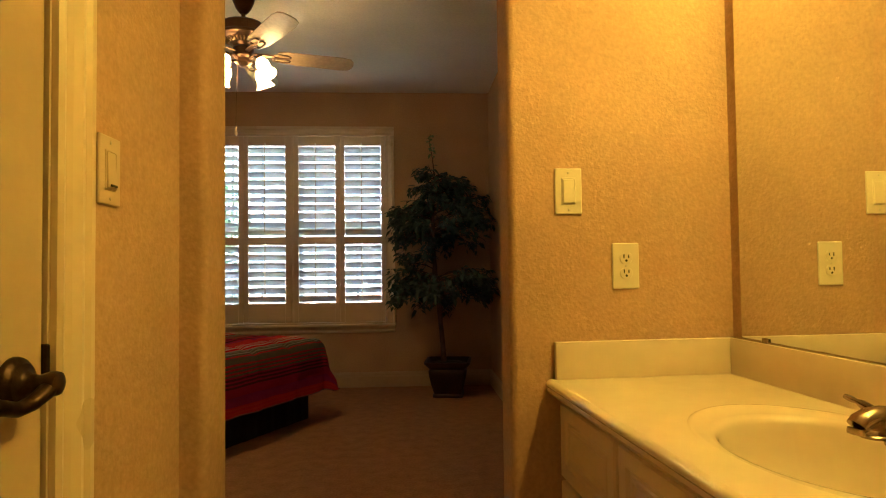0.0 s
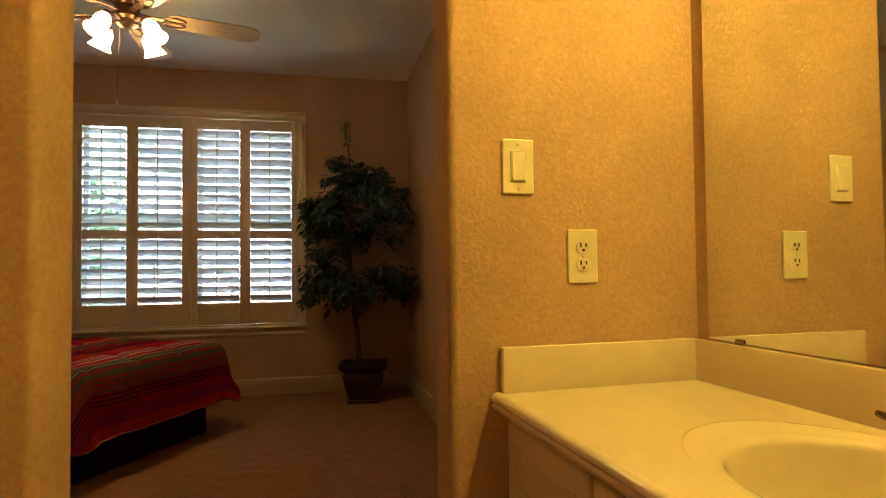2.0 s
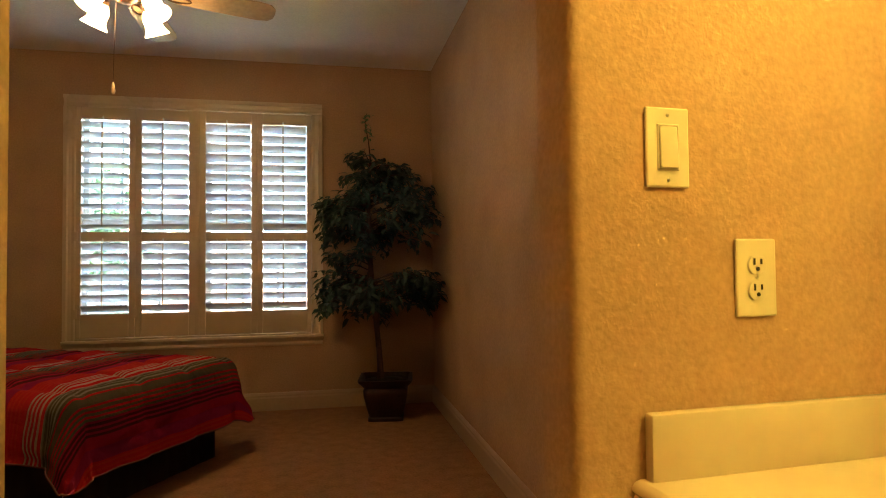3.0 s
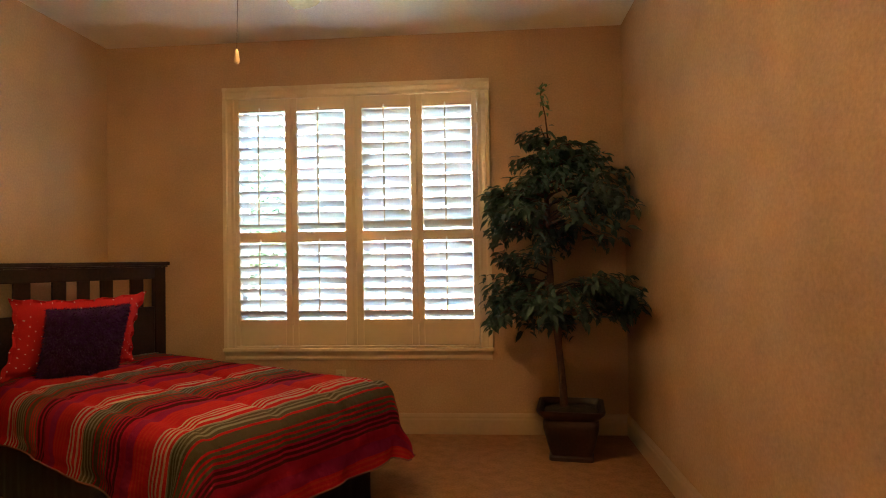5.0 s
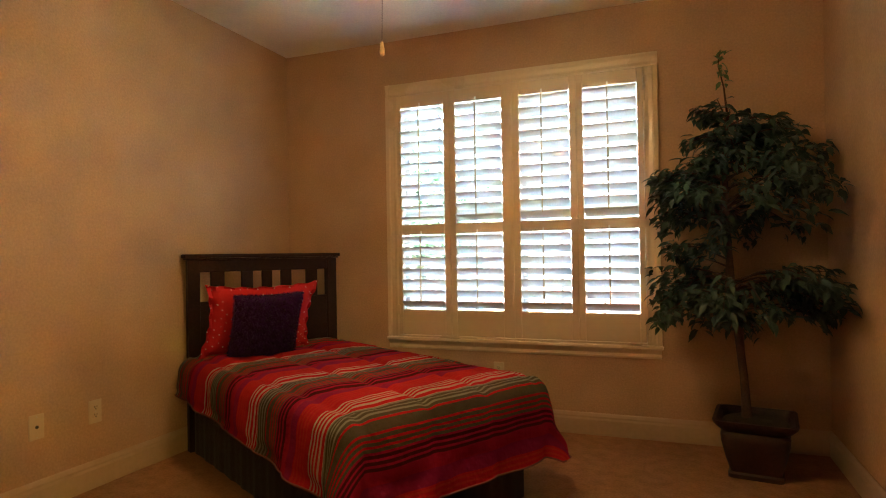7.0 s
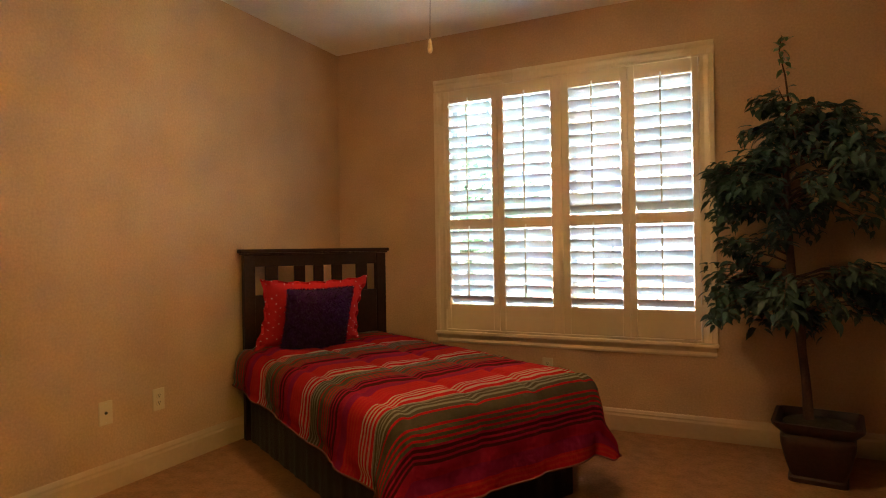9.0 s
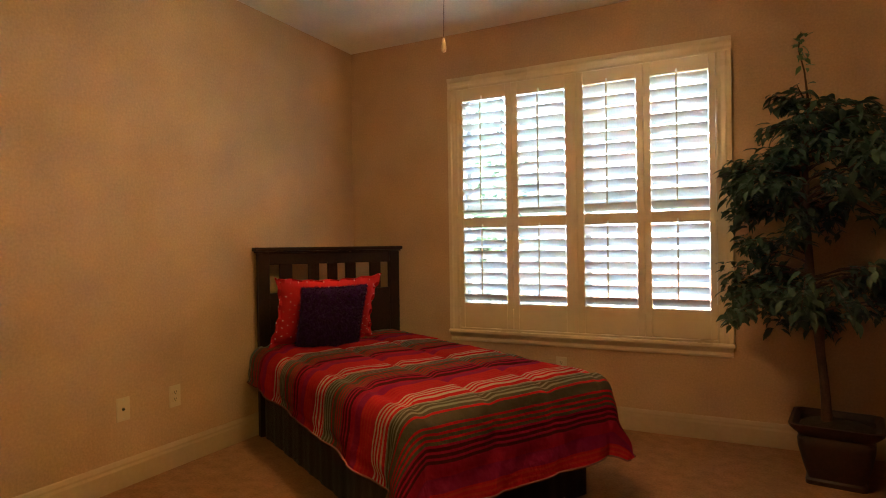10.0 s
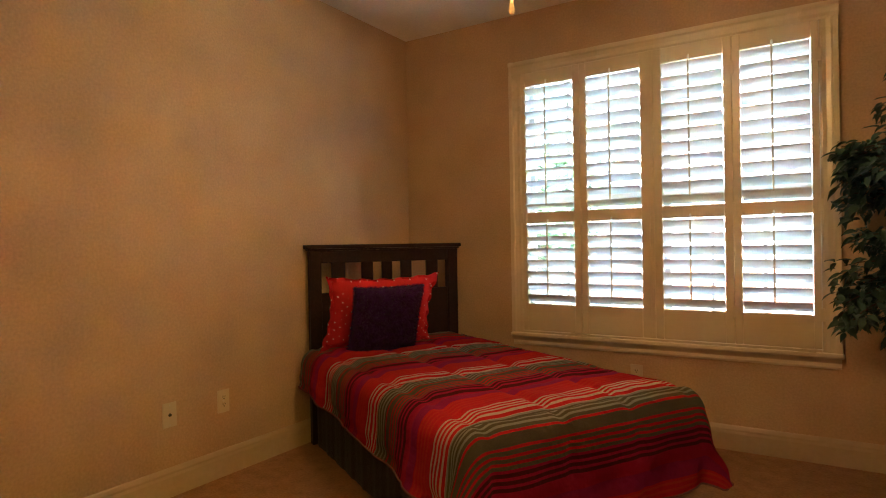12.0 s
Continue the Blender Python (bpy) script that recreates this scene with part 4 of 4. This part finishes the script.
for f in list(core.faces):
    for k in range(14):
        a, b2 = random.random(), random.random()
        vs = [v.co for v in f.verts]
        p = vs[0].lerp(vs[1], a).lerp(vs[3].lerp(vs[2], a), b2)
        nn = f.normal if f.normal.y * p.y >= 0 else -f.normal
        tip = p + nn * random.uniform(0.008, 0.016) + Vector((random.uniform(-1, 1), random.uniform(-1, 1), random.uniform(-1.4, 0.6))) * 0.007
        side = Vector((random.uniform(-1, 1), random.uniform(-1, 1), random.uniform(-1, 1))) * 0.0022
        fur.faces.new([fur.verts.new(p - side), fur.verts.new(p + side), fur.verts.new(tip)])
part("cover", core, FUR, plush, smooth=True)
tagged(part("fur", fur, FUR, plush), kind="stuff")

# ---- potted tree ----
PX, PY = 2.335, -0.42
tree = empty("potted_tree", "tall artificial ficus tree in a red-brown square pot", "potted plant", pose(PX, PY, 0))


def square_pot():
    bm = bmesh.new()
    prof = [(0.128, 0.0), (0.128, 0.020), (0.118, 0.030), (0.138, 0.10), (0.158, 0.19), (0.160, 0.225), (0.150, 0.240), (0.172, 0.262), (0.192, 0.285), (0.196, 0.300), (0.180, 0.302), (0.162, 0.272)]
    rings = []
    for r, z in prof:
        out = rounded(-r, r, -r, r, (r * 0.22,) * 4, 4)
        rings.append([bm.verts.new((x, y, z)) for x, y in out])
    n = len(rings[0])
    for a, b in zip(rings, rings[1:]):
        for i in range(n):
            bm.faces.new((a[i], a[(i + 1) % n], b[(i + 1) % n], b[i]))
    bm.faces.new(rings[0][::-1])
    bm.transform(Matrix.Rotation(radians(-8), 4, "Z"))
    return bm


pot = part("pot", square_pot(), POT, tree, "glazed red-brown square pot with a flared rim", True)
bm = lathe(bmesh.new(), [(0.16, 0.262), (0.15, 0.275), (0.10, 0.285), (0.04, 0.292)], 24)
for v in bm.verts:
    v.co.z += 0.008 * noise.noise(v.co * 30)
part("moss", bm, SOIL, pot, "dark moss on the soil")
TR = [(-0.035, 0.0, 0.27), (-0.05, -0.005, 0.50), (-0.075, 0.0, 0.75), (-0.10, 0.005, 1.0), (-0.115, 0.01, 1.25), (-0.12, 0.02, 1.5), (-0.115, 0.03, 1.75), (-0.10, 0.04, 1.90)]
bm = tube(bmesh.new(), TR, [0.024, 0.021, 0.020, 0.019, 0.018, 0.016, 0.013, 0.009], 12)
tube(bm, [(x + 0.022 * math.cos(z * 9), y + 0.022 * math.sin(z * 9), z) for x, y, z in TR[:6]], [0.013, 0.012, 0.011, 0.011, 0.010, 0.008], 8)
part("trunk", bm, TRUNK, tree, "thin twisted brown trunk", True)


def leaf_bm(s=1.0):
    bm = bmesh.new()
    L = 0.073 * s
    prof = [(0.0, 0.0015), (0.14, 0.010), (0.34, 0.0170), (0.56, 0.0160), (0.78, 0.0085), (1.0, 0.0008)]
    rows = []
    for t, w in prof:
        z = -0.35 * L * t * t
        rows.append([bm.verts.new((L * t, -w * s, z + 0.005 * s * (w > 0.005))), bm.verts.new((L * t, 0, z)), bm.verts.new((L * t, w * s, z + 0.005 * s * (w > 0.005)))])
    for a, b in zip(rows, rows[1:]):
        for k in range(2):
            bm.faces.new((a[k], b[k], b[k + 1], a[k + 1]))
    return bm


def on_trunk(z):
    for a, b in zip(TR, TR[1:]):
        if a[2] <= z <= b[2]:
            return Vector(a).lerp(Vector(b), (z - a[2]) / (b[2] - a[2]))
    return Vector(TR[-1])


rnd = random.Random(11)
twigs = bmesh.new()
spots = []
# (height on the trunk, heading, reach, rise of the tip)
limbs = []
for k in range(56):
    z = rnd.uniform(1.28, 1.90)
    limbs.append((z, k * 137.5 + rnd.uniform(-20, 20), (0.50 - 0.80 * max(0, z - 1.45)) * rnd.uniform(0.6, 1.05), rnd.uniform(-0.16, 0.10)))
for k in range(28):
    limbs.append((rnd.uniform(0.80, 1.02), k * 137.5 + rnd.uniform(-25, 25), 0.50 * rnd.uniform(0.6, 1.1), rnd.uniform(-0.20, -0.02)))
limbs += [(1.16, 170, 0.30, -0.02), (1.12, 215, 0.34, 0.02), (1.20, 250, 0.26, -0.05), (1.08, 150, 0.28, 0.0), (0.95, 8, 0.62, 0.03), (0.92, -12, 0.58, -0.12), (1.02, 185, 0.40, -0.02), (1.6, 5, 0.60, 0.02), (1.5, -20, 0.58, -0.10), (1.55, 190, 0.40, -0.05)]
for z, head, reach, rise in limbs:
    root = on_trunk(z)
    a = radians(head)
    d = Vector((math.cos(a), math.sin(a), 0))
    if d.x > 0:
        reach *= 1.3
    lim_x, lim_y = RIGHT - 0.08 - PX, -0.06 - PY
    if root.y + d.y * reach > lim_y:
        reach = max(0.10, (lim_y - root.y) / d.y)
    if root.x + d.x * reach > lim_x:
        reach = max(0.10, (lim_x - root.x) / d.x)
    if root.x + d.x * reach < -0.46:
        reach = (-0.46 - root.x) / d.x
    pts = [root + d * reach * t + Vector((0, 0, 0.10 * math.sin(t * 2.2) * (reach / 0.5) + rise * t * t)) for t in (0, 0.3, 0.6, 0.85, 1.0)]
    tube(twigs, pts, [0.006, 0.005, 0.0035, 0.0025, 0.0015], 5)
    count = int(17 + 38 * reach / 0.5)
    for i in range(count):
        t = rnd.uniform(0.22, 1.0) ** 0.75
        k = min(3, int(t * 4))
        p = pts[k].lerp(pts[k + 1], min(1, max(0, t * 4 - k)))
        spots.append((p + Vector((rnd.uniform(-1, 1), rnd.uniform(-1, 1), rnd.uniform(-1.2, 0.7))) * 0.045, head + rnd.uniform(-110, 110), rnd.uniform(-48, 18), rnd.uniform(0.6, 1.05)))
tip = [on_trunk(1.90), Vector((-0.115, 0.045, 2.06)), Vector((-0.140, 0.05, 2.18)), Vector((-0.128, 0.05, 2.27))]
tube(twigs, tip, [0.006, 0.004, 0.003, 0.0015], 6)
part("branching", twigs, TRUNK, tree)
young = [(tip[1].lerp(tip[3], rnd.random()) + Vector((rnd.uniform(-1, 1), rnd.uniform(-1, 1), 0)) * 0.02, rnd.uniform(0, 360), rnd.uniform(-50, 60), rnd.uniform(0.5, 0.8)) for i in range(22)]


def leaf_matrix(p, head, pitch, s):
    return Matrix.Translation(p) @ Matrix.Rotation(radians(head), 4, "Z") @ Matrix.Rotation(radians(-pitch), 4, "Y") @ Matrix.Rotation(radians(rnd.uniform(-35, 35)), 4, "X") @ Matrix.Scale(s, 4)


safe = [q for q in spots if q[0].x < RIGHT - 0.05 - PX and q[0].y < -0.05 - PY]
safe.sort(key=lambda q: q[0].y)
leaf_me, young_me = mesh_of(leaf_bm(), "leaf", LEAF, True), mesh_of(leaf_bm(), "leaf", LEAF_LIGHT, True)
for q in safe[:260]:
    share("leaf", leaf_me, tree, leaf_matrix(*q))
for q in young:
    share("leaf", young_me, tree, leaf_matrix(*q), "small light green leaf")
crown = bmesh.new()
one = leaf_bm()
for q in safe[260:]:
    m = leaf_matrix(*q)
    table = {v: crown.verts.new(m @ v.co) for v in one.verts}
    for f in one.faces:
        crown.faces.new([table[v] for v in f.verts])
tagged(part("foliage", crown, LEAF, tree, "dense dark green leaves", True), kind="stuff")

# ---- outside the window ----
setting("ground", boxed(-150, 150, -150, 300, -0.5, -0.35), GRASS, "sunlit lawn outside the window", "lawn")


def house(x0, x1, y0, y1):
    th = empty("neighbour_house", "pale neighbouring house with white-framed windows", "house", pose(0, 0, -0.35))
    part("wall", boxed(x0, x1, y0, y1, 0, 5.6), SIDING, th)
    part("brick_base", boxed(x0 - 0.03, x1 + 0.03, y0 - 0.06, y0 - 0.001, 0, 1.0), BRICK, th)
    bm = bmesh.new()
    xm = (y0 + y1) / 2
    sweep(bm, [(y0 - 0.5, 5.55), (y1 + 0.5, 5.55), (y1 + 0.5, 5.65), (xm, 7.4), (y0 - 0.5, 5.65)], None, x0 - 0.5, x1 + 0.5, lambda p, q, s: (s, p, q))
    part("roof", bm, ROOF, th)
    x = x0 + 1.0
    while x < x1 - 1.5:
        for zb in (1.1, 3.7):
            w = part("window", boxed(x, x + 1.1, y0 - 0.05, y0 - 0.001, zb, zb + 1.3), DARKGLASS, th)
            bm = bmesh.new()
            for a in ((x - 0.08, x, zb - 0.08, zb + 1.38), (x + 1.1, x + 1.18, zb - 0.08, zb + 1.38), (x, x + 1.1, zb - 0.08, zb), (x, x + 1.1, zb + 1.3, zb + 1.38), (x + 0.52, x + 0.58, zb, zb + 1.3)):
                box(bm, a[0], a[1], y0 - 0.08, y0 - 0.051, a[2], a[3])
            part("window_frame", bm, WHITE, w)
        x += 3.2
    return th


house(-3.0, 14.0, 9.0, 16.0)
fen = empty("yard_fence", "weathered cedar board fence across the yard", "fence", pose(0, 7.2, -0.35))
bme = mesh_of(boxed(0, 0.14, 0, 0.02, 0, 1.6), "board", FENCE)
for i in range(110):
    share("board", bme, fen, pose(-12 + i * 0.15 if i < 70 else 4.0 + (i - 70) * 0.15, 0, rnd.uniform(-0.02, 0.02)))


def leafy(name, at, trunk_h, radius, label, category, mat, count, flat=0.8, size=0.16):
    th = empty(name, label, category, Matrix.Translation(at))
    r = random.Random(int(at[0] * 100 + at[1] * 7))
    if trunk_h > 0.3:
        bm = tube(bmesh.new(), [(0, 0, 0), (0.05, 0.03, trunk_h * 0.5), (0, 0.05, trunk_h), (0.1, 0, trunk_h + radius)], [0.16, 0.12, 0.09, 0.03], 10)
        for k in range(7):
            a = k * 0.9
            tube(bm, [(0, 0.05, trunk_h * 0.95), (math.cos(a) * radius * 0.5, math.sin(a) * radius * 0.5, trunk_h + radius * 0.4), (math.cos(a) * radius * 0.85, math.sin(a) * radius * 0.85, trunk_h + radius * 0.7)], [0.06, 0.035, 0.012], 6)
        part("trunk", bm, BARK, th)
    bm = bmesh.new()
    for i in range(count):
        d = Vector((r.gauss(0, 1), r.gauss(0, 1), r.gauss(0, 1))).normalized() * radius * r.uniform(0.35, 1.0) ** 0.6
        d *= 1 + 0.25 * noise.noise(d * 1.5 + Vector(at))
        c = Vector((d.x, d.y, trunk_h + radius * flat * 0.9 + d.z * flat))
        u = Vector((r.gauss(0, 1), r.gauss(0, 1), r.gauss(0, 0.6))).normalized() * size * r.uniform(0.6, 1.3)
        v = u.orthogonal().normalized() * size * 0.45
        bm.faces.new([bm.verts.new(c - u), bm.verts.new(c + v), bm.verts.new(c + u), bm.verts.new(c - v)])
    tagged(part("crown", bm, mat, th), kind="stuff")
    return th


leafy("yard_tree", (-2.1, 5.4, -0.35), 1.4, 1.25, "leafy green yard tree in front of the fence", "tree", TREELEAF, 6000, size=0.06)
leafy("yard_tree", (-5.2, 8.0, -0.35), 1.8, 2.4, "leafy green yard tree beside the neighbouring house", "tree", TREELEAF, 9000, size=0.085)
for k, x in enumerate((-0.7, 0.1, 0.85, 1.6, 2.4)):
    leafy("shrub", (x, 0.95 + 0.1 * (k % 2), -0.35), 0.0, 0.52, "small-leaved green shrub below the window", "shrub", HEDGE, 1300, flat=0.95, size=0.035)
